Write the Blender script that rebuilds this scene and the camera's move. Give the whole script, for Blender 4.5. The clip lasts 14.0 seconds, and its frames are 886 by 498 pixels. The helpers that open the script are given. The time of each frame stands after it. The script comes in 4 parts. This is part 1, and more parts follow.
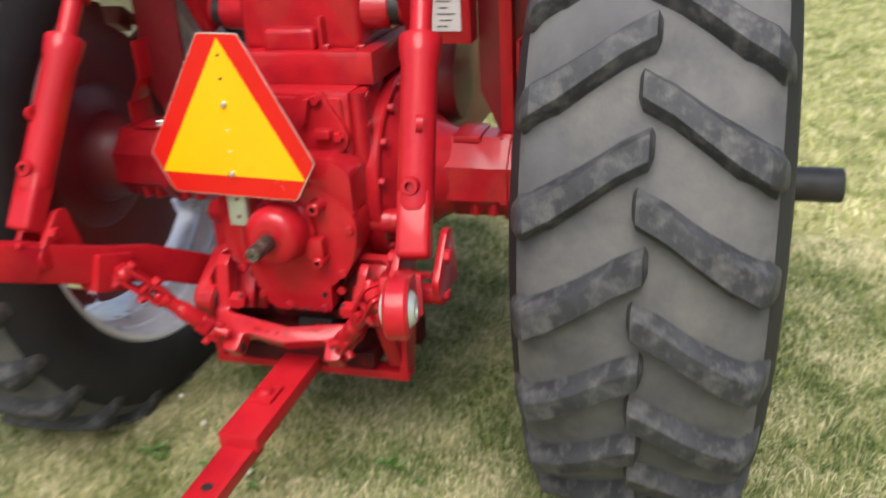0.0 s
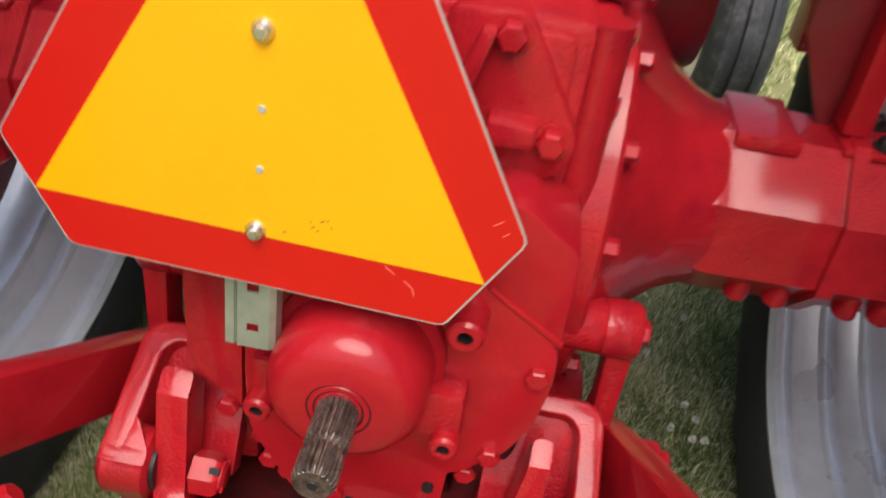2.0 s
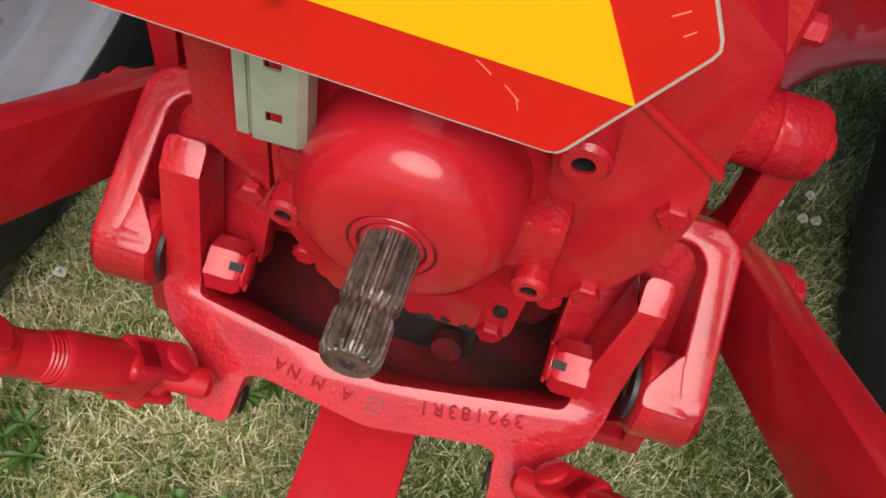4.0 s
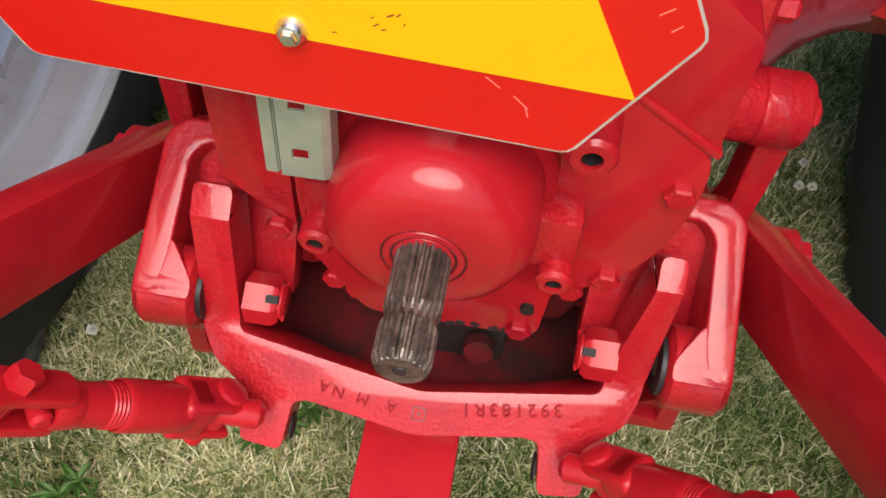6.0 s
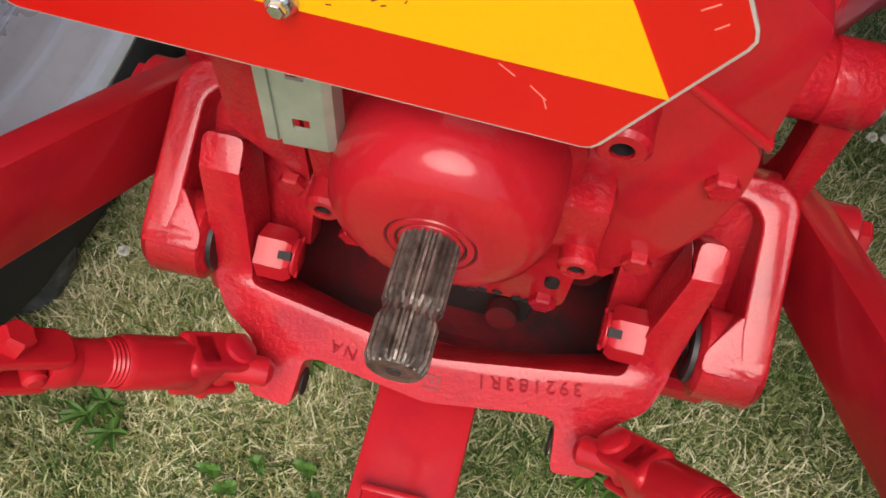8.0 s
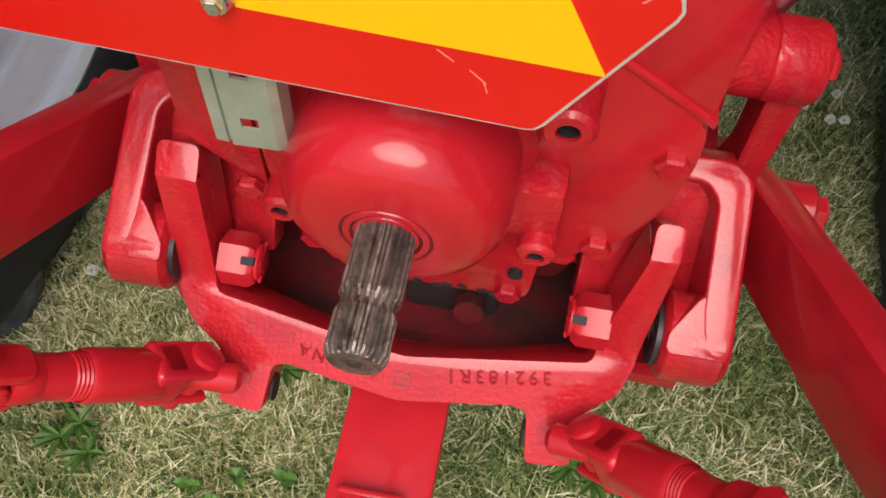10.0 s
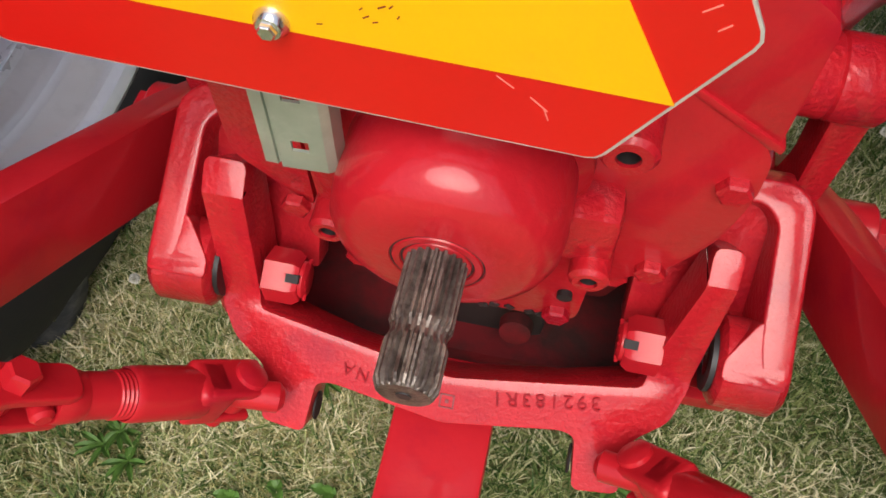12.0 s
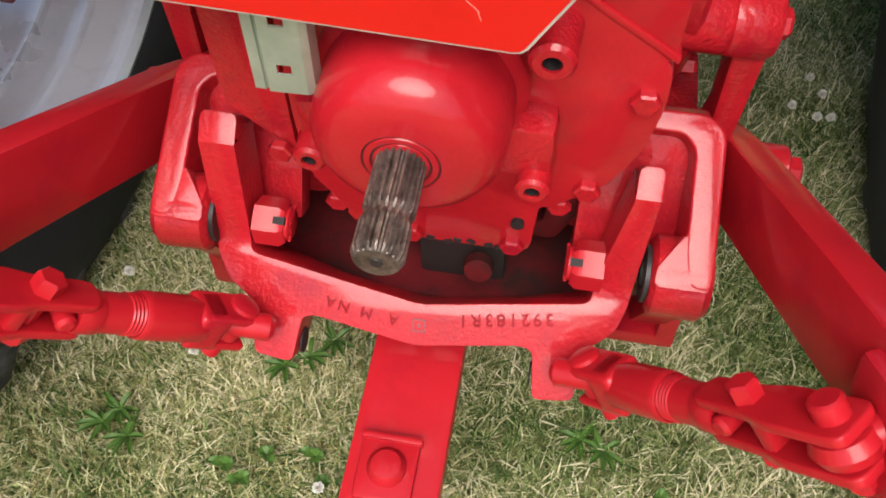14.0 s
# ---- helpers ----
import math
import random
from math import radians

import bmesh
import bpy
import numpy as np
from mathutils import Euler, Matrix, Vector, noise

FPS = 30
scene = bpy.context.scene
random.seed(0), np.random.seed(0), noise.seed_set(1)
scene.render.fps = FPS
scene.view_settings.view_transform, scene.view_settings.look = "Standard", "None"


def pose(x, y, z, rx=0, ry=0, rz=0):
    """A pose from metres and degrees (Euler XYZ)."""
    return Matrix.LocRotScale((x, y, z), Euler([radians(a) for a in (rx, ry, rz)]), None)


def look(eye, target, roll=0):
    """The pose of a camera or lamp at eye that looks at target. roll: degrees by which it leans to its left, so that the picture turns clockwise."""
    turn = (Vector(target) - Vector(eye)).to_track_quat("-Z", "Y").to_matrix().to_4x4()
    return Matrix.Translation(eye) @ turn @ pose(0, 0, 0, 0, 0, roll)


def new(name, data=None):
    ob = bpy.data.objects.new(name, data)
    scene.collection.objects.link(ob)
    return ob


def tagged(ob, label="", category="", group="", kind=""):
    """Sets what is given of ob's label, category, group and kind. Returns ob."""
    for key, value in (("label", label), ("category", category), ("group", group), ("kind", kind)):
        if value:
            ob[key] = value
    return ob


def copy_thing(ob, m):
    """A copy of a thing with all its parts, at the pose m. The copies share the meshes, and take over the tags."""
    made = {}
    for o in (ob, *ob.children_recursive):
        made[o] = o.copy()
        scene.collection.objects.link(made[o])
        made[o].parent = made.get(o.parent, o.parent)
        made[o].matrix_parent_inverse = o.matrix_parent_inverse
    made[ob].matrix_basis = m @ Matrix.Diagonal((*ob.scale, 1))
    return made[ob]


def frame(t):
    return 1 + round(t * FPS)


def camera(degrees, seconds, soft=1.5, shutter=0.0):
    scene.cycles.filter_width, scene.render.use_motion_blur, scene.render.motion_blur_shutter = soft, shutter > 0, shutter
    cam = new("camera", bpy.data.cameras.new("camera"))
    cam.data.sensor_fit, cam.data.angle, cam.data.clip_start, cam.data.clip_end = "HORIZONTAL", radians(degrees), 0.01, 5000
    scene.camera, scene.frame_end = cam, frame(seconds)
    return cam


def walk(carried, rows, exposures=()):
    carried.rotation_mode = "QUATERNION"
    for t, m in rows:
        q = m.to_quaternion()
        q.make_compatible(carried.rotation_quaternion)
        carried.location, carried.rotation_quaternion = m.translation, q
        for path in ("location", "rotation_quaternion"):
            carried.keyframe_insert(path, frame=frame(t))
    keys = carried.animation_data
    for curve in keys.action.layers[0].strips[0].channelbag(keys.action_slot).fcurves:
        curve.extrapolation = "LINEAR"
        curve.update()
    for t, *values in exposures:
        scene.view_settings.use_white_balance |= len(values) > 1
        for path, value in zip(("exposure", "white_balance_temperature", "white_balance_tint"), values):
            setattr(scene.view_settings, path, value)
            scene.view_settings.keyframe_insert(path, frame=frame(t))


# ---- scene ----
cam = camera(54.7, 14.0, soft=1.6, shutter=0.4)
PATH = [
    (0, (0.881, -1.578, 1.414), (0.345, 0.164, 0.59), -3.4),
    (0.1, (0.802, -1.541, 1.417), (0.356, 0.231, 0.603), -2.3),
    (0.2, (0.739, -1.524, 1.416), (0.315, 0.263, 0.624), -2.3),
    (0.3, (0.668, -1.495, 1.433), (0.26, 0.288, 0.623), -2.1),
    (0.5, (0.552, -1.406, 1.412), (0.18, 0.375, 0.58), -0.1),
    (0.8, (0.367, -1.243, 1.377), (0.182, 0.552, 0.513), -0.4),
    (1, (0.26, -1.129, 1.361), (0.133, 0.649, 0.455), 0.1),
    (1.5, (0.153, -0.825, 1.268), (0.084, 0.919, 0.292), 3.0),
    (2, (0.094, -0.511, 1.181), (-0.009, 1.135, 0.05), 8.5),
    (2.5, (0.056, -0.419, 1.108), (-0.047, 0.972, -0.325), 11.9),
    (3, (0.033, -0.32, 1.08), (-0.078, 0.938, -0.47), 13.2),
    (3.5, (0.048, -0.291, 1.076), (-0.029, 0.84, -0.572), 14.4),
    (6, (0.033, -0.322, 1.104), (-0.057, 0.838, -0.523), 5.6),
    (6.5, (0.044, -0.25, 1.087), (-0.046, 0.874, -0.565), 6.4),
    (7, (0.046, -0.245, 1.102), (-0.063, 0.822, -0.586), 5.8),
    (7.5, (0.051, -0.251, 1.098), (-0.109, 0.754, -0.623), 4.2),
    (8, (0.049, -0.253, 1.094), (-0.129, 0.698, -0.657), 3.7),
    (8.5, (0.051, -0.249, 1.094), (-0.117, 0.692, -0.663), 4.4),
    (8.7, (0.05, -0.249, 1.089), (-0.115, 0.696, -0.666), 4.5),
    (10.8, (0.072, -0.266, 1.093), (-0.053, 0.726, -0.639), 2.3),
    (11, (0.067, -0.252, 1.089), (-0.091, 0.738, -0.641), 1.2),
    (11.5, (0.052, -0.244, 1.085), (-0.154, 0.734, -0.647), -0.0),
    (12, (0.052, -0.244, 1.086), (-0.166, 0.724, -0.651), -0.5),
    (12.5, (0.058, -0.263, 1.093), (-0.15, 0.696, -0.649), -1.9),
    (13, (0.088, -0.306, 1.107), (-0.089, 0.692, -0.616), -1.9),
    (13.5, (0.087, -0.327, 1.113), (-0.086, 0.715, -0.585), -0.1),
    (14, (0.089, -0.371, 1.118), (-0.103, 0.702, -0.558), -0.5),
]
walk(cam, [(t, look(eye, target, roll)) for t, eye, target, roll in PATH],
     [(0.0, 0.6), (0.5, 0.55), (1.5, 0.46), (2.5, 0.27), (3.5, 0.32), (6.0, 0.5), (6.5, 0.26), (7.5, 0.18), (8.0, 0.38), (8.5, 0.36), (11.0, 0.52), (12.0, 0.42), (14.0, 0.62)])

# ---- light: bright overcast ----
world = bpy.data.worlds.new("sky")
scene.world = world
world.use_nodes = True
wn = world.node_tree.nodes
wl = world.node_tree.links
sky = wn.new("ShaderNodeTexSky")
sky.sky_type = "NISHITA"
sky.sun_disc = False
sky.sun_elevation = radians(56)
sky.sun_rotation = radians(176)
sky.air_density, sky.dust_density, sky.ozone_density = 1.2, 4.0, 0.6
wn["Background"].inputs["Strength"].default_value = 0.125
wl.new(sky.outputs["Color"], wn["Background"].inputs["Color"])
sun = new("sun", bpy.data.lights.new("sun", "SUN"))
sun.data.energy, sun.data.angle, sun.data.color = 2.3, radians(46), (1.0, 0.98, 0.98)
sun.matrix_world = look((0.15, -1.95, 3.4), (0, 0, 0))


# ---- materials ----
def material(name, color, rough=0.5, metal=0.0, vary=0.12, scale=9.0, bump=0.0, grain=180.0, coat=0.0,
             second=None, patch=4.0, cover=0.5, specular=0.5, soft=0.12):
    """A surface with a base colour, fine and coarse variation, an optional second colour in patches, and relief."""
    m = bpy.data.materials.new(name)
    m.use_nodes = True
    n, l = m.node_tree.nodes, m.node_tree.links
    b = n["Principled BSDF"]
    b.inputs["Roughness"].default_value, b.inputs["Metallic"].default_value = rough, metal
    b.inputs["Coat Weight"].default_value, b.inputs["Coat Roughness"].default_value = coat, 0.10
    b.inputs["Specular IOR Level"].default_value = specular
    co = n.new("ShaderNodeTexCoord")
    big = n.new("ShaderNodeTexNoise")
    big.inputs["Scale"].default_value, big.inputs["Detail"].default_value = scale, 5
    l.new(co.outputs["Object"], big.inputs["Vector"])
    ramp = n.new("ShaderNodeMapRange")
    ramp.inputs["From Min"].default_value, ramp.inputs["From Max"].default_value = 0.3, 0.7
    ramp.inputs["To Min"].default_value, ramp.inputs["To Max"].default_value = 1 - vary, 1 + vary
    l.new(big.outputs["Fac"], ramp.inputs["Value"])
    mul = n.new("ShaderNodeMix")
    mul.data_type, mul.blend_type = "RGBA", "MULTIPLY"
    mul.inputs[0].default_value = 1.0
    mul.inputs[6].default_value = (*color, 1)
    l.new(ramp.outputs["Result"], mul.inputs[7])
    out = mul.outputs[2]
    if second:
        spot = n.new("ShaderNodeTexNoise")
        spot.inputs["Scale"].default_value, spot.inputs["Detail"].default_value = patch, 7
        spot.inputs["Roughness"].default_value = 0.65
        l.new(co.outputs["Object"], spot.inputs["Vector"])
        cut = n.new("ShaderNodeMapRange")
        cut.inputs["From Min"].default_value, cut.inputs["From Max"].default_value = cover - soft, cover + soft
        l.new(spot.outputs["Fac"], cut.inputs["Value"])
        mix = n.new("ShaderNodeMix")
        mix.data_type = "RGBA"
        l.new(cut.outputs["Result"], mix.inputs[0])
        l.new(out, mix.inputs[6])
        mix.inputs[7].default_value = (*second, 1)
        out = mix.outputs[2]
    l.new(out, b.inputs["Base Color"])
    fine = n.new("ShaderNodeTexNoise")
    fine.inputs["Scale"].default_value, fine.inputs["Detail"].default_value = grain, 4
    l.new(co.outputs["Object"], fine.inputs["Vector"])
    gloss = n.new("ShaderNodeMapRange")
    gloss.inputs["To Min"].default_value, gloss.inputs["To Max"].default_value = max(0.03, rough - 0.12), min(1, rough + 0.12)
    l.new(big.outputs["Fac"], gloss.inputs["Value"])
    l.new(gloss.outputs["Result"], b.inputs["Roughness"])
    if bump:
        bp = n.new("ShaderNodeBump")
        bp.inputs["Strength"].default_value, bp.inputs["Distance"].default_value = bump, 0.002
        l.new(fine.outputs["Fac"], bp.inputs["Height"])
        l.new(bp.outputs["Normal"], b.inputs["Normal"])
    return m


RED = (0.42, 0.011, 0.018)
paint_cast = material("red_paint_on_casting", RED, 0.35, 0, 0.14, 14, 0.85, 260, 0.66, (0.31, 0.006, 0.019), 22, 0.62, 0.14)
paint_smooth = material("red_paint_on_machined_casting", RED, 0.38, 0, 0.14, 10, 0.30, 170, 0.60, (0.33, 0.006, 0.018), 16, 0.64, 0.12)
paint_plate = material("red_paint_on_steel", RED, 0.40, 0, 0.10, 7, 0.12, 130, 0.42, (0.32, 0.006, 0.019), 12, 0.64, 0.12)
# dull red, darkened to hold the shade around supports and brake housings
paint_dull_shaded = material("dull_shaded_red_paint", (0.17, 0.008, 0.013), 0.42, 0, 0.2, 9, 0.3, 160, 0.1, (0.17, 0.02, 0.02), 14, 0.58)
sign_red = material("sign_red_film", (0.58, 0.010, 0.006), 0.34, 0, 0.06, 5, 0.04, 300, 0.1, None, 4, 0.5, 0.35)
scratched = material("scratched_film", (0.80, 0.22, 0.17), 0.5)
sign_orange = material("sign_orange_film", (0.93, 0.45, 0.0), 0.32, 0, 0.05, 5, 0.04, 300, 0.2)
aluminium = material("aluminium_edge", (0.62, 0.64, 0.60), 0.42, 0.55, 0.1, 30, 0.1)
zinc = material("galvanised_steel", (0.42, 0.47, 0.38), 0.38, 0.55, 0.12, 40, 0.1, 260, 0, (0.34, 0.40, 0.31), 30, 0.55)
chrome = material("bright_zinc_bolt", (0.75, 0.75, 0.74), 0.18, 0.95, 0.1, 60)
steel = material("oiled_spline_steel", (0.23, 0.195, 0.165), 0.44, 0.75, 0.3, 60, 0.3, 500, 0, (0.08, 0.06, 0.05), 110, 0.52)
black_iron = material("black_oily_iron", (0.028, 0.027, 0.027), 0.45, 0.3, 0.3, 20, 0.2)
silver = material("silver_rim_paint", (0.74, 0.75, 0.79), 0.30, 0.35, 0.08, 6, 0.08, 120, 0, (0.58, 0.59, 0.62), 9, 0.60)
rubber_dusty = material("dusty_tyre_rubber", (0.088, 0.088, 0.090), 0.76, 0, 0.3, 7, 0.4, 120, 0, (0.145, 0.141, 0.134), 5, 0.56, 0.3)
rubber_lug = material("dark_lug_rubber", (0.040, 0.042, 0.046), 0.62, 0, 0.4, 10, 0.9, 70, 0, (0.115, 0.114, 0.110), 26, 0.60, 0.3)
rubber_side = material("black_sidewall_rubber", (0.024, 0.024, 0.026), 0.7, 0, 0.3, 6, 0.2, 90, 0, (0.034, 0.033, 0.032), 4, 0.60, 0.25)
# deep red that carries the shade under the housing in its colour
recess_shade_red = material("dark_red_with_recess_shade", (0.10, 0.006, 0.008), 0.75, 0, 0.3, 12, 0.3, 140, 0.0, (0.03, 0.010, 0.009), 18, 0.54, 0.15)
# darker than the bar, so the relief's shade lies in the lettering's colour
number_red = material("relief_shade_red_lettering", (0.25, 0.009, 0.015), 0.65, 0, 0.2, 12, 0.1, 140, 0.0, None, 4, 0.5, 0.15)
white_label = material("white_printed_label", (0.72, 0.70, 0.70), 0.45, 0, 0.05)
cream = material("cream_rim_paint", (0.55, 0.48, 0.30), 0.5, 0, 0.1)
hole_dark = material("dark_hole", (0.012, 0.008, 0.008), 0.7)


def grass_material(name, lo, mid, hi):
    m = bpy.data.materials.new(name)
    m.use_nodes = True
    n, l = m.node_tree.nodes, m.node_tree.links
    b = n["Principled BSDF"]
    b.inputs["Roughness"].default_value = 0.55
    b.inputs["Specular IOR Level"].default_value = 0.3
    geo = n.new("ShaderNodeNewGeometry")
    r = n.new("ShaderNodeValToRGB")
    r.color_ramp.elements[0].color, r.color_ramp.elements[1].color = (*lo, 1), (*hi, 1)
    r.color_ramp.elements[0].position, r.color_ramp.elements[1].position = 0.05, 0.95
    e = r.color_ramp.elements.new(0.55)
    e.color = (*mid, 1)
    co = n.new("ShaderNodeTexCoord")
    t = n.new("ShaderNodeTexNoise")
    t.inputs["Scale"].default_value, t.inputs["Detail"].default_value = 3.5, 3
    l.new(co.outputs["Object"], t.inputs["Vector"])
    a = n.new("ShaderNodeMath")
    a.operation = "MULTIPLY_ADD"
    a.inputs[1].default_value, a.inputs[2].default_value = 1.5, -0.75
    l.new(t.outputs["Fac"], a.inputs[0])
    s = n.new("ShaderNodeMath")
    l.new(geo.outputs["Random Per Island"], s.inputs[0])
    l.new(a.outputs[0], s.inputs[1])
    l.new(s.outputs[0], r.inputs[0])
    l.new(r.outputs["Color"], b.inputs["Base Color"])
    thin = n.new("ShaderNodeBsdfTranslucent")
    l.new(r.outputs["Color"], thin.inputs["Color"])
    both = n.new("ShaderNodeMixShader")
    both.inputs[0].default_value = 0.35
    l.new(b.outputs[0], both.inputs[1])
    l.new(thin.outputs[0], both.inputs[2])
    l.new(both.outputs[0], n["Material Output"].inputs["Surface"])
    return m


blade_mat = grass_material("lawn_blades", (0.055, 0.12, 0.022), (0.39, 0.435, 0.165), (1.0, 0.90, 0.64))
# yellower far blades, also lightened so their colour carries the open light
dry_sunlit_blade_mat = grass_material("dry_sunlit_lawn_blades", (0.15, 0.22, 0.045), (0.52, 0.56, 0.19), (1.0, 0.93, 0.60))
straw_mat = grass_material("straw_mowings", (0.30, 0.27, 0.10), (0.64, 0.57, 0.28), (0.98, 0.90, 0.58))
leaf_mat = material("weed_leaf", (0.070, 0.150, 0.022), 0.5, 0, 0.3, 30)
clover_mat = material("clover_white", (0.72, 0.70, 0.62), 0.7, 0, 0.12, 60)
soil = material("lawn_soil_and_thatch", (0.18, 0.19, 0.07), 0.9, 0, 0.35, 6, 0.6, 60, 0, (0.36, 0.33, 0.16), 2.2, 0.5, 0.2)


# ---- mesh tools ----
def finish(name, bm, mat, parent=None, label="", smooth=True, angle=40):
    bmesh.ops.recalc_face_normals(bm, faces=bm.faces)
    me = bpy.data.meshes.new(name)
    for f in bm.faces:
        f.smooth = smooth
    if smooth:
        for e in bm.edges:
            if len(e.link_faces) == 2 and e.calc_face_angle(0) > radians(angle):
                e.smooth = False
    bm.to_mesh(me)
    bm.free()
    me.materials.append(mat)
    ob = new(name, me)
    if parent:
        ob.parent = parent
    if label:
        ob["label"] = label
    return ob


def part(name, bm, mat, parent, label="", smooth=True, angle=40):
    return finish(name, bm, mat, parent, label, smooth, angle)


def bevelled(bm, width, segments=2, limit=25):
    if width:
        es = [e for e in bm.edges if len(e.link_faces) == 2 and e.calc_face_angle(0) > radians(limit)]
        bmesh.ops.bevel(bm, geom=es, offset=width, segments=segments, profile=0.6, affect="EDGES", clamp_overlap=True)
    return bm


def box(x0, x1, y0, y1, z0, z1, bevel=0.004, m=None, segments=2):
    bm = bmesh.new()
    bmesh.ops.create_cube(bm, size=1)
    for v in bm.verts:
        v.co = Vector((x0 + (v.co.x + 0.5) * (x1 - x0), y0 + (v.co.y + 0.5) * (y1 - y0), z0 + (v.co.z + 0.5) * (z1 - z0)))
    bevelled(bm, bevel, segments)
    if m:
        bm.transform(m)
    return bm


def prism(outline, d0, d1, m=None, bevel=0.004, segments=2, limit=25):
    """An outline in local x, z pushed out along local y from d0 to d1."""
    bm = bmesh.new()
    a = [bm.verts.new((x, d0, z)) for x, z in outline]
    b = [bm.verts.new((x, d1, z)) for x, z in outline]
    bm.faces.new(a)
    bm.faces.new(b[::-1])
    for i in range(len(a)):
        j = (i + 1) % len(a)
        bm.faces.new((a[i], b[i], b[j], a[j]))
    bmesh.ops.recalc_face_normals(bm, faces=bm.faces)
    bevelled(bm, bevel, segments, limit)
    if m:
        bm.transform(m)
    return bm


def rounded(outline, r, steps=4):
    """An outline with its corners rounded by r."""
    out = []
    n = len(outline)
    for i in range(n):
        p, q, s = Vector(outline[i - 1]), Vector(outline[i]), Vector(outline[(i + 1) % n])
        a, b = (p - q), (s - q)
        d = min(r, a.length * 0.45, b.length * 0.45)
        a, b = q + a.normalized() * d, q + b.normalized() * d
        for k in range(steps + 1):
            t = k / steps
            out.append(tuple((1 - t) ** 2 * a + 2 * t * (1 - t) * q + t * t * b))
    return out


def lathe(profile, m=None, steps=40, closed=False):
    """A profile of (along, radius) turned round the local y axis."""
    bm = bmesh.new()
    rings = []
    for d, r in profile:
        if r < 1e-6:
            rings.append([bm.verts.new((0, d, 0))])
        else:
            rings.append([bm.verts.new((r * math.cos(2 * math.pi * k / steps), d, r * math.sin(2 * math.pi * k / steps))) for k in range(steps)])
    pairs = list(zip(rings, rings[1:])) + ([(rings[-1], rings[0])] if closed else [])
    for a, b in pairs:
        for k in range(steps):
            j = (k + 1) % steps
            if len(a) == 1 and len(b) > 1:
                bm.faces.new((a[0], b[k], b[j]))
            elif len(b) == 1 and len(a) > 1:
                bm.faces.new((a[k], b[0], a[j]))
            elif len(a) > 1:
                bm.faces.new((a[k], b[k], b[j], a[j]))
    if m:
        bm.transform(m)
    return bm


def aim(p, q):
    """A pose at p whose local y axis points to q."""
    p, q = Vector(p), Vector(q)
    d = (q - p).normalized()
    up = Vector((0, 0, 1)) if abs(d.z) < 0.95 else Vector((1, 0, 0))
    x = d.cross(up).normalized()
    z = x.cross(d)
    return Matrix.Translation(p) @ Matrix((x, d, z)).transposed().to_4x4()


def rod(p, q, r0, r1=None, edge=0.003, steps=24):
    r1 = r0 if r1 is None else r1
    n = (Vector(q) - Vector(p)).length
    e = min(edge, r0 * 0.5, r1 * 0.5)
    return lathe([(0, 0), (0, r0 - e), (e, r0), (n - e, r1), (n, r1 - e), (n, 0)], aim(p, q), steps)


def merged(*many):
    """Several pieces of one part in one mesh."""
    bm = bmesh.new()
    for one in many:
        me = bpy.data.meshes.new("piece")
        one.to_mesh(me)
        one.free()
        bm.from_mesh(me)
        bpy.data.meshes.remove(me)
    return bm


def hexbolt(p, q, r, height, washer=0.0):
    """A hexagon head at p that stands out towards q."""
    m = aim(p, q)
    bm = lathe([(0, 0), (0, r), (height * 0.8, r), (height, r * 0.82), (height, 0)], m, 6)
    if washer:
        bm = merged(bm, lathe([(-0.002, 0), (-0.002, washer), (0.003, washer), (0.003, 0)], m, 20))
    return bm


def bolt_part(p, d, r, h, parent, mat, washer=0.0, name="bolt", label=""):
    p = Vector(p)
    return part(name, hexbolt(p, p + Vector(d), r, h, washer), mat, parent, label, angle=20)


def socket(p, d, r_out, r_in, length, parent, name="threaded_boss"):
    """A round boss with a bored hole, from p along d."""
    p = Vector(p)
    m = aim(p, p + Vector(d))
    ob = part(name, lathe([(0, r_out * 1.15), (length * 0.7, r_out), (length - 0.003, r_out), (length, r_out - 0.003), (length, r_in),
                           (length - 0.02, r_in), (length - 0.02, 0)], m, 24), paint_cast, parent)
    part("bore", lathe([(length - 0.017, 0), (length - 0.017, r_in - 0.0006), (length - 0.002, r_in - 0.0006)], m, 16), hole_dark, ob, "dark threaded bore")
    return ob


# ---- ground ----
def ground_sheet():
    bm = bmesh.new()
    edges = [-150, -40, -12, -5, -2, -1, 0, 1, 2, 3.5, 6, 12, 40, 150]
    grid = [[bm.verts.new((x, y, 0.006 * noise.noise((x * 1.7, y * 1.7, 0)) if max(abs(x), abs(y)) < 10 else 0)) for x in edges] for y in edges]
    for a, b in zip(grid, grid[1:]):
        for k in range(len(edges) - 1):
            bm.faces.new((a[k], a[k + 1], b[k + 1], b[k]))
    ob = finish("ground", bm, soil)
    return tagged(ob, "mown lawn soil with pale dry thatch", "ground", kind="structure")


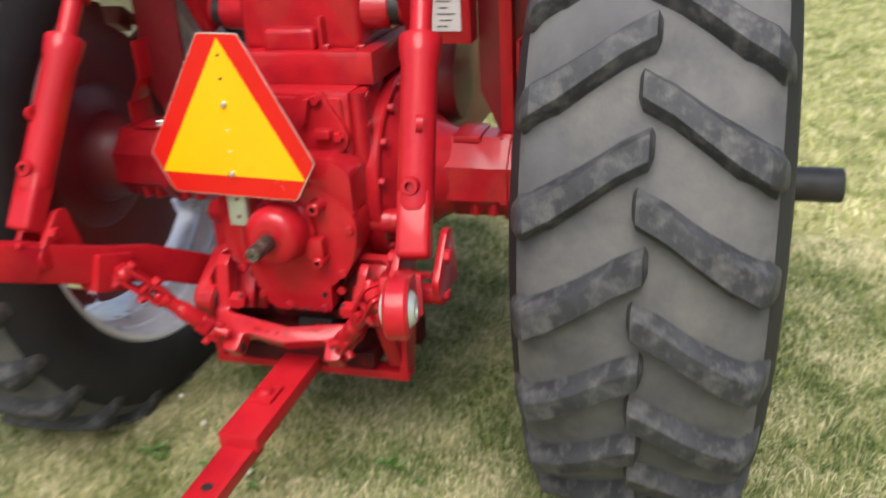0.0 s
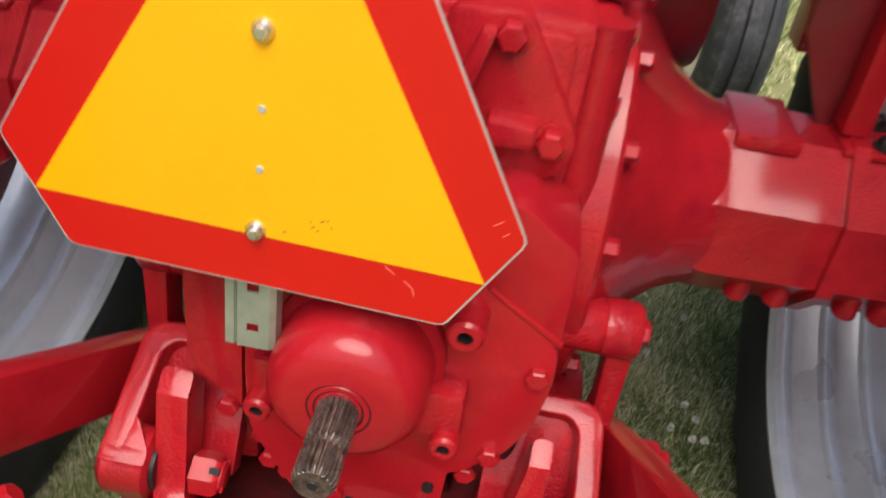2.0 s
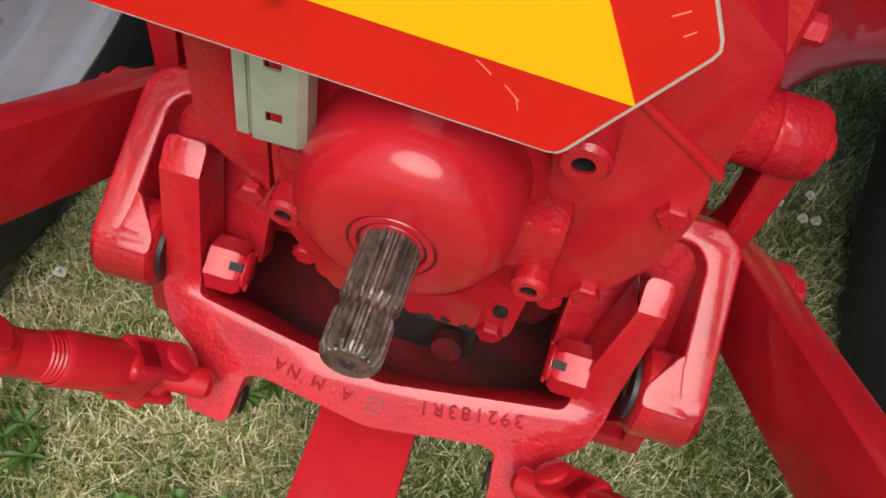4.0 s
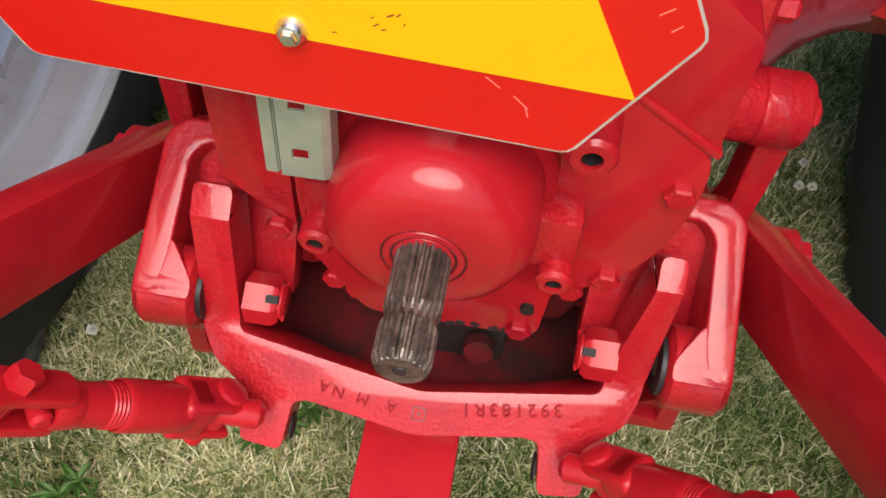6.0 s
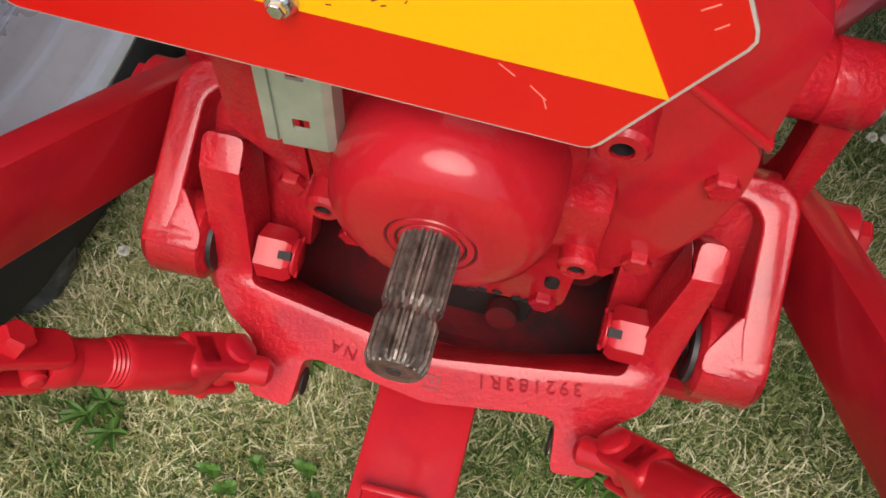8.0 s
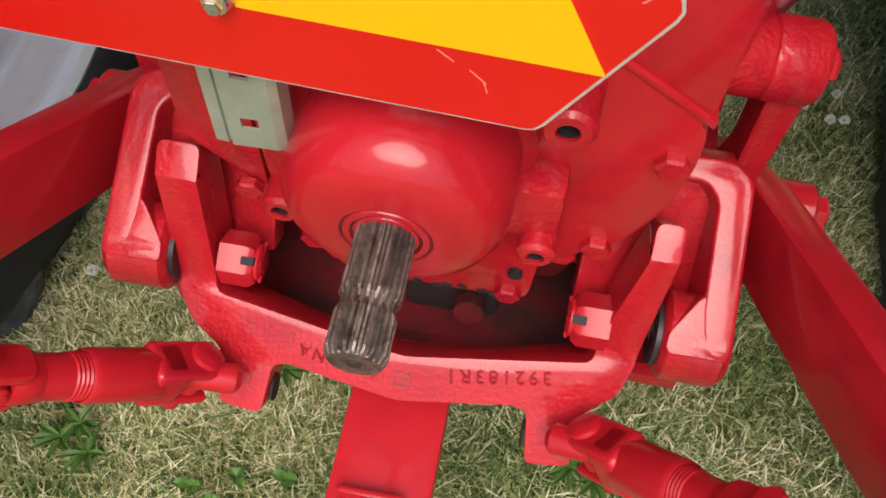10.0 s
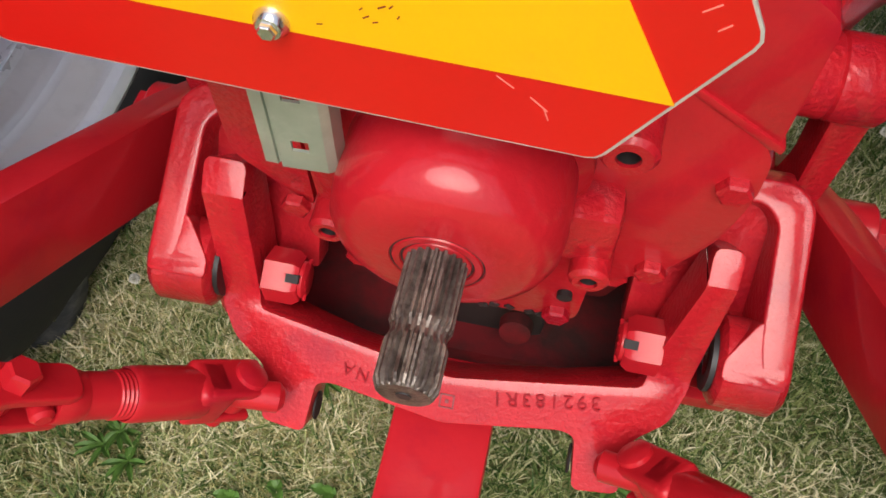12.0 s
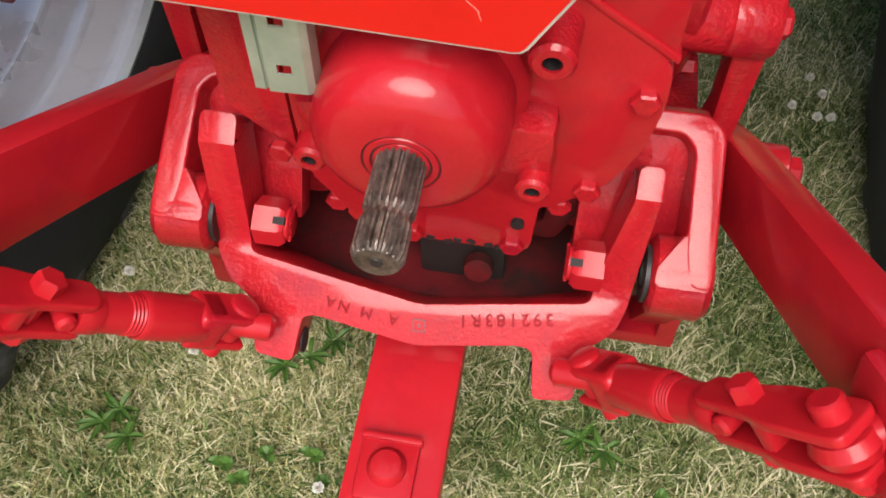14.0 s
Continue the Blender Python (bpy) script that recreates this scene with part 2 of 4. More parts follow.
def lawn(name, x0, x1, y0, y1, count, height, width, label, seed, hole=None, mat=None):
    """Many bent grass blades, each five corners."""
    rng = np.random.default_rng(seed)
    x, y = rng.uniform(x0, x1, count), rng.uniform(y0, y1, count)
    if hole:
        keep = ~((x > hole[0]) & (x < hole[1]) & (y > hole[2]) & (y < hole[3]))
        x, y = x[keep], y[keep]
    n = len(x)
    h = height * rng.uniform(0.45, 1.25, n)
    w = width * rng.uniform(0.6, 1.3, n)
    turn = rng.uniform(0, 2 * np.pi, n)
    lean = rng.uniform(0.15, 1.5, n) ** 1.2
    dx, dy = np.cos(turn), np.sin(turn)
    sx, sy = -dy * w / 2, dx * w / 2
    mid = np.stack([x + dx * h * 0.35 * lean, y + dy * h * 0.35 * lean, h * 0.62 / np.sqrt(1 + 0.4 * lean**2)], 1)
    tip = np.stack([x + dx * h * lean, y + dy * h * lean, h * 0.95 / np.sqrt(1 + lean**2)], 1)
    side = np.stack([sx, sy, 0 * sx], 1)
    base = np.stack([x, y, 0 * x - 0.004], 1)
    verts = np.stack([base - side, base + side, mid + side * 0.8, mid - side * 0.8, tip], 1).reshape(-1, 3)
    k = np.arange(n) * 5
    quads = np.stack([k, k + 1, k + 2, k + 3], 1)
    tris = np.stack([k + 3, k + 2, k + 4], 1)
    me = bpy.data.meshes.new(name)
    me.from_pydata(verts.tolist(), [], quads.tolist() + tris.tolist())
    me.materials.append(mat or blade_mat)
    return tagged(new(name, me), label, "grass", kind="stuff")


ground_sheet()
lawn("lawn_grass", -1.5, 1.7, -1.3, 1.7, 190000, 0.040, 0.0030, "short mown lawn grass with straw-coloured dry blades", 3)
lawn("fine_lawn_grass", -0.85, 0.75, -0.45, 1.25, 120000, 0.034, 0.0017, "fine short lawn grass with dry straw", 8)
lawn("far_lawn_grass", -4.5, 7.0, -1.5, 11.0, 170000, 0.055, 0.0075, "yellow-green open lawn, dry and short mown, lightened for open light", 4, (-1.5, 1.7, -1.3, 1.7), dry_sunlit_blade_mat)
lawn("dry_straw", -0.80, 0.03, -0.50, 0.30, 15000, 0.036, 0.0022, "loose dry straw-coloured mowings in the lawn", 12, None, straw_mat)

# ---- the tractor ----
tractor = tagged(new("tractor"), "bright red farm tractor with rear hitch, standing on a lawn", "tractor")


# slow-moving-vehicle sign on its galvanised channel
def sign():
    m = pose(-0.079, 0.005, 0.807, -2.0, 1.3, -1.2)
    half = [(0.1515, -0.045), (0.2, 0.043), (0.0475, 0.311)]
    outline = half + [(-x, z) for x, z in half[::-1]]
    plate = part("warning_sign", prism(rounded(outline, 0.006, 2), 0.0, 0.0022, m, 0), aluminium, tractor, "triangular slow-moving-vehicle sign with a red border and orange centre", smooth=False)
    inset = [(x * 0.990, (z - 0.1) * 0.988 + 0.1) for x, z in outline]
    part("border", prism(rounded(inset, 0.005, 2), -0.0008, 0.0002, m, 0), sign_red, plate, "red reflective border", smooth=False)
    part("triangle", prism([(0.1755, 0.0018), (0.0, 0.3015), (-0.1745, 0.0018)], -0.0016, -0.0002, m, 0), sign_orange, plate, "fluorescent orange triangle", smooth=False)
    for z, r in ((0.006, 0.0085), (0.161, 0.0085)):
        p = m @ Vector((0, -0.001, z))
        d = m.to_3x3() @ Vector((0, -1, 0))
        part("bolt", merged(lathe([(0, 0), (0, r), (0.0022, r), (0.006, r * 0.7), (0.007, 0)], aim(p, p + d), 18),
                            hexbolt(p + d * 0.004, p + d, r * 0.55, 0.005)), chrome, plate, "shiny zinc bolt head")
    for z in (0.058, 0.105):
        p = m @ Vector((0.001, -0.0015, z))
        part("rivet", lathe([(-0.001, 0.0036), (0.0012, 0.0028), (0.0014, 0)], aim(p, p + m.to_3x3() @ Vector((0, -1, 0))), 12), aluminium, plate)
    for z in (0.216, 0.265):
        p = m @ Vector((-0.001, -0.0012, z))
        part("mounting_hole", lathe([(0, 0.0036), (0.0008, 0.0036), (0.0008, 0)], aim(p, p + m.to_3x3() @ Vector((0, -1, 0))), 12), hole_dark, plate)
    for x, z, w, h, turn in ((0.050, 0.026, 0.006, 0.0011, 30), (0.054, 0.027, 0.004, 0.0010, 50), (0.043, 0.019, 0.005, 0.0010, 35), (0.047, 0.017, 0.004, 0.0009, 20), (0.041, 0.023, 0.003, 0.0008, 45), (0.022, 0.010, 0.004, 0.0008, 10), (0.057, 0.022, 0.003, 0.0009, 60)):
        part("speck", box(-w / 3, w / 3, -0.0019, -0.0015, -h / 3, h / 3, 0, m @ pose(x, 0, z, 0, -turn, 0)), paint_dull_shaded, plate, "dark fly speck", smooth=False)
    for x, z, w, turn in ((0.104, -0.004, 0.010, -35), (0.120, -0.014, 0.011, -40), (0.124, -0.020, 0.007, -70), (0.176, 0.055, 0.008, 40), (0.183, 0.047, 0.006, 45)):
        part("scratch", box(-w / 2, w / 2, -0.0011, -0.0007, -0.0003, 0.0003, 0, m @ pose(x, 0, z, 0, -turn, 0)), scratched, plate, "pale scratch", smooth=False)
    # rolled channel behind it, with square punched holes near its lower end
    c = part("sign_bracket", bmesh.new(), zinc, tractor, "pale green-grey galvanised channel bracket")
    bm = bmesh.new()
    sec = [(-0.0245, 0.010), (-0.0240, 0.0025), (-0.0165, 0.0020), (-0.0155, 0.0085), (-0.0142, 0.0080), (-0.0135, 0.0005), (0.0135, 0.0005), (0.0185, 0.0030), (0.0205, 0.014)]
    mm = pose(-0.085, 0.012, 0.687, -1.0, 0.6, 2.0)
    zs = [0.0, 0.0165, 0.0255, 0.058, 0.067, 0.30]
    xs = [-0.0135, -0.0055, 0.0045, 0.0135]

    def quad(p):
        bm.faces.new([bm.verts.new(v) for v in p])
    for z0, z1 in zip(zs, zs[1:]):
        punched = (z0, z1) in ((0.0165, 0.0255), (0.058, 0.067))
        for x0, x1 in zip(xs, xs[1:]):
            if not (punched and x0 == -0.0055):
                for y in (0.0005, 0.0025):
                    quad([(x0, y, z0), (x1, y, z0), (x1, y, z1), (x0, y, z1)])
    for (xa, ya), (xb, yb) in list(zip(sec, sec[1:])):
        if not (ya == yb):
            quad([(xa, ya, 0), (xb, yb, 0), (xb, yb, 0.3), (xa, ya, 0.3)])
            quad([(xa * 0.93, ya + 0.002, 0), (xb * 0.93, yb + 0.002, 0), (xb * 0.93, yb + 0.002, 0.3), (xa * 0.93, ya + 0.002, 0.3)])
    for z0, z1 in ((0.0165, 0.0255), (0.058, 0.067)):
        for a, b in (((-0.0055, z0), (0.0045, z0)), ((0.0045, z0), (0.0045, z1)), ((0.0045, z1), (-0.0055, z1)), ((-0.0055, z1), (-0.0055, z0))):
            quad([(a[0], 0.0005, a[1]), (b[0], 0.0005, b[1]), (b[0], 0.0025, b[1]), (a[0], 0.0025, a[1])])
    for (xa, ya), (xb, yb) in zip(sec, sec[1:]):
        quad([(xa, ya, 0), (xb, yb, 0), (xb * 0.93, yb + 0.002, 0), (xa * 0.93, ya + 0.002, 0)])
    bmesh.ops.remove_doubles(bm, verts=bm.verts, dist=0.0002)
    bm.transform(mm)
    bmesh.ops.recalc_face_normals(bm, faces=bm.faces)
    bm.to_mesh(c.data)
    bm.free()


sign()


# rear housing, covers and power take-off
def rear_housing():
    main = part("rear_housing", box(-0.150, 0.150, 0.150, 0.62, 0.46, 0.960, 0.012), paint_cast, tractor, "cast iron rear axle housing painted red")
    # rounded pillars along the two rear corners, with their bolt heads
    for s in (-1, 1):
        part("corner_pillar", merged(lathe([(0, 0), (0, 0.022), (0.235, 0.022), (0.235, 0)], aim((s * 0.158, 0.185, 0.72), (s * 0.158, 0.185, 1)), 20),
                                     box(min(s * 0.13, s * 0.172), max(s * 0.13, s * 0.172), 0.19, 0.34, 0.70, 0.955, 0.01)), paint_cast, main)
        for z in (0.945, 0.878, 0.80):
            bolt_part((s * 0.172, 0.193, z), (s, -0.25, 0), 0.0105, 0.012, main, paint_cast)
    # upper bolted cover with its boss plate
    up = part("upper_cover", prism(rounded([(-0.135, 0.70), (0.135, 0.70), (0.135, 0.95), (-0.135, 0.95)], 0.012, 3), 0.142, 0.165, None, 0.004), paint_cast, main)
    part("boss_plate", prism(rounded([(0.03, 0.80), (0.03, 0.965), (0.095, 0.968), (0.152, 0.868), (0.145, 0.838), (0.085, 0.80)], 0.014, 4), 0.130, 0.150, None, 0.005), paint_cast, up)
    part("boss_rib", prism([(0.07, 0.862), (0.115, 0.866), (0.115, 0.884), (0.075, 0.886)], 0.105, 0.14, None, 0.005), paint_cast, up)
    part("boss_rib", prism([(0.04, 0.90), (0.06, 0.955), (0.072, 0.955), (0.056, 0.895)], 0.11, 0.14, None, 0.004), paint_cast, up)
    bolt_part((0.083, 0.130, 0.950), (0, -1, 0), 0.0125, 0.014, up, paint_cast, 0.016)
    bolt_part((0.129, 0.130, 0.866), (0, -1, 0), 0.0125, 0.014, up, paint_cast, 0.016)
    # lower power take-off cover: a thick plate with a rounded skirt and a narrower foot
    shape = [(-0.098, 0.792), (0.06, 0.792), (0.108, 0.745), (0.171, 0.704), (0.174, 0.66), (0.166, 0.607), (0.145, 0.560), (0.104, 0.523),
             (0.095, 0.520), (0.092, 0.448), (-0.06, 0.448), (-0.076, 0.476), (-0.108, 0.53), (-0.112, 0.60), (-0.110, 0.74)]
    low = part("power_take_off_cover", prism(rounded(shape, 0.016, 3), 0.066, 0.17, None, 0.006), paint_smooth, main, "cast power take-off cover with bolted rim")
    part("side_cover", prism(rounded([(-0.170, 0.60), (-0.116, 0.545), (-0.116, 0.80), (-0.170, 0.80)], 0.012, 3), 0.072, 0.17, None, 0.005), paint_cast, main)
    part("cover_shoulder", prism(rounded([(0.03, 0.775), (0.100, 0.748), (0.170, 0.700), (0.170, 0.800), (0.120, 0.835), (0.03, 0.835)], 0.010, 3), 0.0668, 0.16, None, 0.003), paint_smooth, low)
    part("ledge", prism([(0.100, 0.752), (0.103, 0.756), (0.173, 0.710), (0.172, 0.704)], 0.0645, 0.08, None, 0.0012), paint_smooth, low)
    part("foot_flange", prism(rounded([(-0.125, 0.545), (-0.098, 0.49), (-0.06, 0.43), (0.10, 0.43), (0.104, 0.50), (0.16, 0.56), (0.16, 0.52), (0.115, 0.405), (-0.085, 0.405), (-0.145, 0.51)], 0.008, 2), 0.115, 0.17, None, 0.004), recess_shade_red, main, "lower flange, recess shade in its dark red")
    # domed bearing carrier
    dome = part("bearing_carrier", lathe([(0.09, 0.080), (0.055, 0.078), (0.048, 0.070), (0.012, 0.0695), (-0.002, 0.067), (-0.012, 0.060), (-0.018, 0.050), (-0.020, 0.040), (-0.0205, 0.0280), (-0.0194, 0.0272), (-0.0194, 0.0264), (-0.0206, 0.0256), (-0.0206, 0.0218), (-0.0192, 0.0211), (-0.0192, 0.0200), (-0.0203, 0.0194), (-0.0203, 0.0)],
                                         pose(-0.002, 0, 0.667), 64), paint_smooth, main, "domed red bearing carrier with a grooved seal")
    part("seal_ring", lathe([(-0.0190, 0.0275), (-0.0199, 0.0273), (-0.0199, 0.0266), (-0.0190, 0.0263)], pose(-0.002, 0, 0.667), 48, True), black_iron, dome, "dark seal groove")
    part("seal_ring", lathe([(-0.0190, 0.0212), (-0.0197, 0.0210), (-0.0197, 0.0201), (-0.0190, 0.0199)], pose(-0.002, 0, 0.667), 48, True), black_iron, dome, "dark seal groove")
    # splined stub shaft
    bm = bmesh.new()
    teeth, rings = 21, []
    prof = [(-0.015, 1.0, 1), (-0.060, 1.0, 1), (-0.0625, 0.93, 0.3), (-0.066, 0.87, 0), (-0.0695, 0.93, 0.3), (-0.072, 1.0, 1), (-0.094, 1.0, 1), (-0.0985, 0.88, 0.4), (-0.0995, 0.80, 0)]
    for d, k, deep in prof:
        ring = []
        for i in range(teeth * 4):
            r = 0.0178 * k - (0.0029 * deep if i % 4 in (2, 3) else 0)
            a = 2 * math.pi * (i + 0.25 * (i % 2)) / (teeth * 4)
            ring.append(bm.verts.new((r * math.cos(a), d, r * math.sin(a))))
        rings.append(ring)
    for a, b in zip(rings, rings[1:]):
        for i in range(len(a)):
            j = (i + 1) % len(a)
            bm.faces.new((a[i], b[i], b[j], a[j]))
    hub = bm.verts.new((0, -0.0995, 0))
    for i in range(len(rings[-1])):
        bm.faces.new((rings[-1][i], hub, rings[-1][(i + 1) % len(rings[-1])]))
    bm.transform(pose(-0.002, 0, 0.667))
    shaft = part("power_take_off_shaft", bm, steel, main, "dark oiled steel splined shaft", angle=25)
    part("centre_mark", lathe([(0, 0.0045), (0.0006, 0.004), (0.0004, 0)], aim((-0.002, -0.0996, 0.667), (-0.002, -1, 0.667)), 14), black_iron, shaft)
    # bored bosses and bolts round the cover
    socket((-0.086, 0.072, 0.601), (0, -1, 0), 0.0135, 0.0062, 0.050, low)
    socket((0.087, 0.072, 0.597), (0, -1, 0), 0.0135, 0.0062, 0.049, low)
    socket((0.089, 0.075, 0.726), (0, -1, 0), 0.016, 0.0070, 0.047, low)
    part("boss_web", box(0.055, 0.10, 0.035, 0.07, 0.598, 0.652, 0.010), paint_cast, low)
    part("boss_web", box(-0.098, -0.055, 0.04, 0.07, 0.600, 0.648, 0.010), paint_cast, low)
    for x, y, z in ((-0.129, 0.070, 0.552), (0.131, 0.066, 0.557), (0.158, 0.066, 0.667), (-0.088, 0.076, 0.482), (-0.068, 0.076, 0.470), (0.075, 0.066, 0.462), (-0.018, 0.066, 0.462), (0.112, 0.09, 0.50), (-0.10, 0.09, 0.50)):
        bolt_part((x, y, z), (0, -1, 0), 0.0112, 0.008, low, paint_cast)
    part("drain_plug", lathe([(0, 0), (0, 0.006), (0.005, 0.006), (0.006, 0)], aim((0.078, 0.066, 0.497), (0.078, 0, 0.497)), 10), hole_dark, low)
    rng = random.Random(11)
    for k in range(9):
        x = -0.025 + 0.013 * k + rng.uniform(-0.003, 0.003)
        part("gasket_bit", box(-0.004, 0.004, -0.0012, 0.0012, -0.003, 0.003, 0.001, pose(x, 0.066, 0.4515 + rng.uniform(-0.001, 0.004), 0, rng.uniform(-40, 40), 0)), black_iron, low, "torn dark gasket")
    # housing top: base flange, lift housing with a raised pad
    top = part("lift_housing", merged(box(-0.188, 0.188, 0.222, 0.75, 0.958, 1.036, 0.012), box(-0.150, 0.150, 0.262, 0.70, 1.03, 1.34, 0.02, None, 3)), paint_cast, tractor, "cast hydraulic lift housing painted red")
    part("raised_pad", box(-0.085, 0.045, 0.236, 0.30, 1.030, 1.086, 0.014, None, 3), paint_cast, top)
    part("rib", box(0.055, 0.066, 0.235, 0.30, 1.03, 1.11, 0.004), paint_cast, top)
    for x in (-0.15, 0.155, 0.07):
        bolt_part((x, 0.243, 1.036), (0, 0, 1), 0.011, 0.012, top, paint_cast)
    for s in (-1, 1):
        part("rockshaft_end", lathe([(0.10, 0.052), (0.19, 0.046), (0.21, 0.044), (0.21, 0.036), (0.245, 0.036), (0.245, 0)], pose(0, 0.32, 1.115, 0, 0, -90 * s), 32), paint_cast, top)
        part("bushing", lathe([(0.212, 0.0375), (0.236, 0.0375)], pose(0, 0.32, 1.115, 0, 0, -90 * s), 28), black_iron, top, "dark grease-stained bushing")
        arm = [(0.32 + 0.06, 1.09), (0.32 - 0.02, 1.06), (0.09, 1.38), (0.10, 1.45), (0.17, 1.45), (0.36, 1.20)]
        bm = prism(rounded(arm, 0.02, 3), -0.016, 0.016, None, 0.006)
        bm.transform(Matrix.Translation((s * 0.262, 0, 0)) @ pose(0, 0, 0, 0, 0, 90) @ Matrix.Diagonal((1, 1, 1, 1)))
        part("lift_arm", bm, paint_plate, top, "forged red lift arm")
    part("coupler_block", box(-0.10, 0.02, 0.30, 0.36, 1.33, 1.40, 0.01), black_iron, top, "dark hydraulic coupler block")
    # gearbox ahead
    part("gearbox", box(-0.15, 0.15, 0.6, 2.6, 0.52, 1.0, 0.03, None, 3), paint_dull_shaded, tractor, "red gearbox casting ahead of the rear axle")


rear_housing()


# axle housings, brackets and supports, one on each side
def axle(s):
    yc, zc = 0.40, 0.702
    side = pose(0, yc, zc, 0, 0, -90 * s)
    body = part("axle_housing", lathe([(0.155, 0.246), (0.195, 0.248), (0.20, 0.243), (0.20, 0.222), (0.215, 0.205), (0.255, 0.150), (0.29, 0.122), (0.33, 0.104)], side, 48), paint_cast, tractor, "red cast axle housing with a bolted flange")
    tube = lathe([(0.31, 0.108), (0.335, 0.112), (0.618, 0.104), (0.618, 0.05)], side @ pose(0, 0, 0, 0, 22.5, 0), 8)
    bevelled(tube, 0.006)
    part("axle_tube", tube, paint_cast, body)
    part("clamp_pad", box(min(s * 0.33, s * 0.40), max(s * 0.33, s * 0.40), yc - 0.06, yc + 0.06, zc + 0.09, zc + 0.108, 0.006), paint_cast, body)
    part("tube_rib", lathe([(0.455, 0.10), (0.455, 0.118), (0.472, 0.118), (0.472, 0.10)], side @ pose(0, 0, 0, 0, 22.5, 0), 8), paint_cast, body)
    for x in (0.385, 0.43, 0.51, 0.55):
        part("rib", rod((s * x, yc - 0.066, zc - 0.088), (s * x, yc - 0.080, zc - 0.042), 0.015, 0.010, 0.006, 14), paint_cast, body)
    for k in range(16):
        a = 2 * math.pi * (k + 0.5) / 16
        if k == 8:
            continue
        bolt_part((s * 0.200, yc + 0.233 * math.cos(a), zc + 0.233 * math.sin(a)), (s, 0, 0), 0.0105, 0.014, body, paint_cast)
    part("axle_shaft", lathe([(0.58, 0), (0.58, 0.040), (1.215, 0.040), (1.22, 0.036), (1.22, 0)], side, 28), black_iron, tractor, "black greasy steel axle bar")
    # brake housing and fender support take the red with shade in it
    part("brake_housing", lathe([(0.15, 0.0), (0.15, 0.13), (0.27, 0.13), (0.30, 0.115), (0.305, 0.05), (0.305, 0)], pose(0, 0.60, 0.90, 0, 0, -90 * s), 40), paint_dull_shaded, tractor, "round red brake housing, shade in its colour")
    # fender support standing on the tube
    f = 0.0 if s > 0 else -0.035
    x0, x1 = s * 0.445 + f, s * 0.535 + f
    br = part("fender_bracket", merged(box(min(x0, x1), max(x0, x1), yc - 0.05, yc + 0.05, zc + 0.098, zc + 0.106, 0.002),
                                       box(min(x1 - s * 0.007, x1), max(x1 - s * 0.007, x1), yc - 0.05, yc + 0.05, zc + 0.10, zc + 0.17, 0.002),
                                       prism([(x1, zc + 0.165), (x1 - s * 0.006, zc + 0.165), (x1 - s * 0.046, zc + 0.23), (x1 - s * 0.046, zc + 0.33), (x1 - s * 0.040, zc + 0.33), (x1 - s * 0.040, zc + 0.232)], yc - 0.04, yc + 0.04, None, 0.001)),
              paint_plate, tractor, "bent red steel fender bracket")
    for y in (yc - 0.03, yc + 0.03):
        bolt_part((s * 0.495, y, zc + 0.106), (0, 0, 1), 0.0125, 0.013, br, chrome if s < 0 else black_iron, 0.017, "nut", "bare zinc nut and washer" if s < 0 else "dark steel nut")
    part("fender_support", prism([(s * 0.385 + f, zc + 0.80), (s * 0.385 + f, zc + 0.20), (s * 0.43 + f, zc + 0.100), (s * 0.458 + f, zc + 0.100), (s * 0.510 + f, zc + 0.20), (s * 0.515 + f, zc + 0.80)], yc + 0.02, yc + 0.030, None, 0.002),
         paint_dull_shaded, tractor, "flat red fender support plate, shade in its colour")
    if s > 0:
        part("support_flange", box(0.445, 0.475, yc - 0.022, yc + 0.018, zc + 0.11, zc + 0.80, 0.003), paint_plate, tractor)
    # unseen fender sheet over the tyre, its arc set to shade the axle
    sheet = bmesh.new()
    rows = []
    for k in range(13):
        a = radians(72 + 4.1 * k)
        rows.append([sheet.verts.new((s * x, yc + r * math.cos(a), zc + r * math.sin(a))) for x, r in ((0.50, 0.77), (0.50, 0.84), (0.52, 0.86), (1.0, 0.86), (1.02, 0.84), (1.02, 0.838), (0.998, 0.857), (0.524, 0.857), (0.503, 0.838), (0.503, 0.77))])
    for a, b in zip(rows, rows[1:]):
        for k in range(10):
            sheet.faces.new((a[k], a[(k + 1) % 10], b[(k + 1) % 10], b[k]))
    sheet.faces.new(rows[0])
    sheet.faces.new(rows[-1][::-1])
    part("fender", sheet, paint_plate, tractor, "curved red sheet steel fender over the tyre")


axle(1)
axle(-1)
# unseen panel over the axle, added to keep sky light off the housing
part("shade_panel", box(-0.40, 0.40, 0.16, 0.62, 1.50, 1.53, 0.006), paint_plate, tractor, "unseen red panel above the axle, added to shade the housing")
part("cross_rod", merged(rod((0.40, 1.0, 0.84), (0.95, 1.0, 0.845), 0.022), rod((0.52, 1.0, 0.84), (0.56, 1.0, 0.84), 0.034), box(0.55, 0.575, 0.97, 1.05, 0.70, 0.90, 0.004)), paint_plate, tractor, "red cross rod with a clamp")
plate = part("label_plate", box(0.285, 0.368, 0.330, 0.333, 1.06, 1.16, 0.001), white_label, tractor, "white printed instruction label")
for k in range(6):
    part("print_line", box(0.312 + 0.006 * (k % 2), 0.338 + 0.009 * (k % 3), 0.3285, 0.3299, 1.070 + 0.014 * k, 1.0722 + 0.014 * k, 0), black_iron, plate, smooth=False)
part("label_backing", box(0.25, 0.39, 0.334, 0.40, 1.03, 1.30, 0.006), paint_plate, tractor)


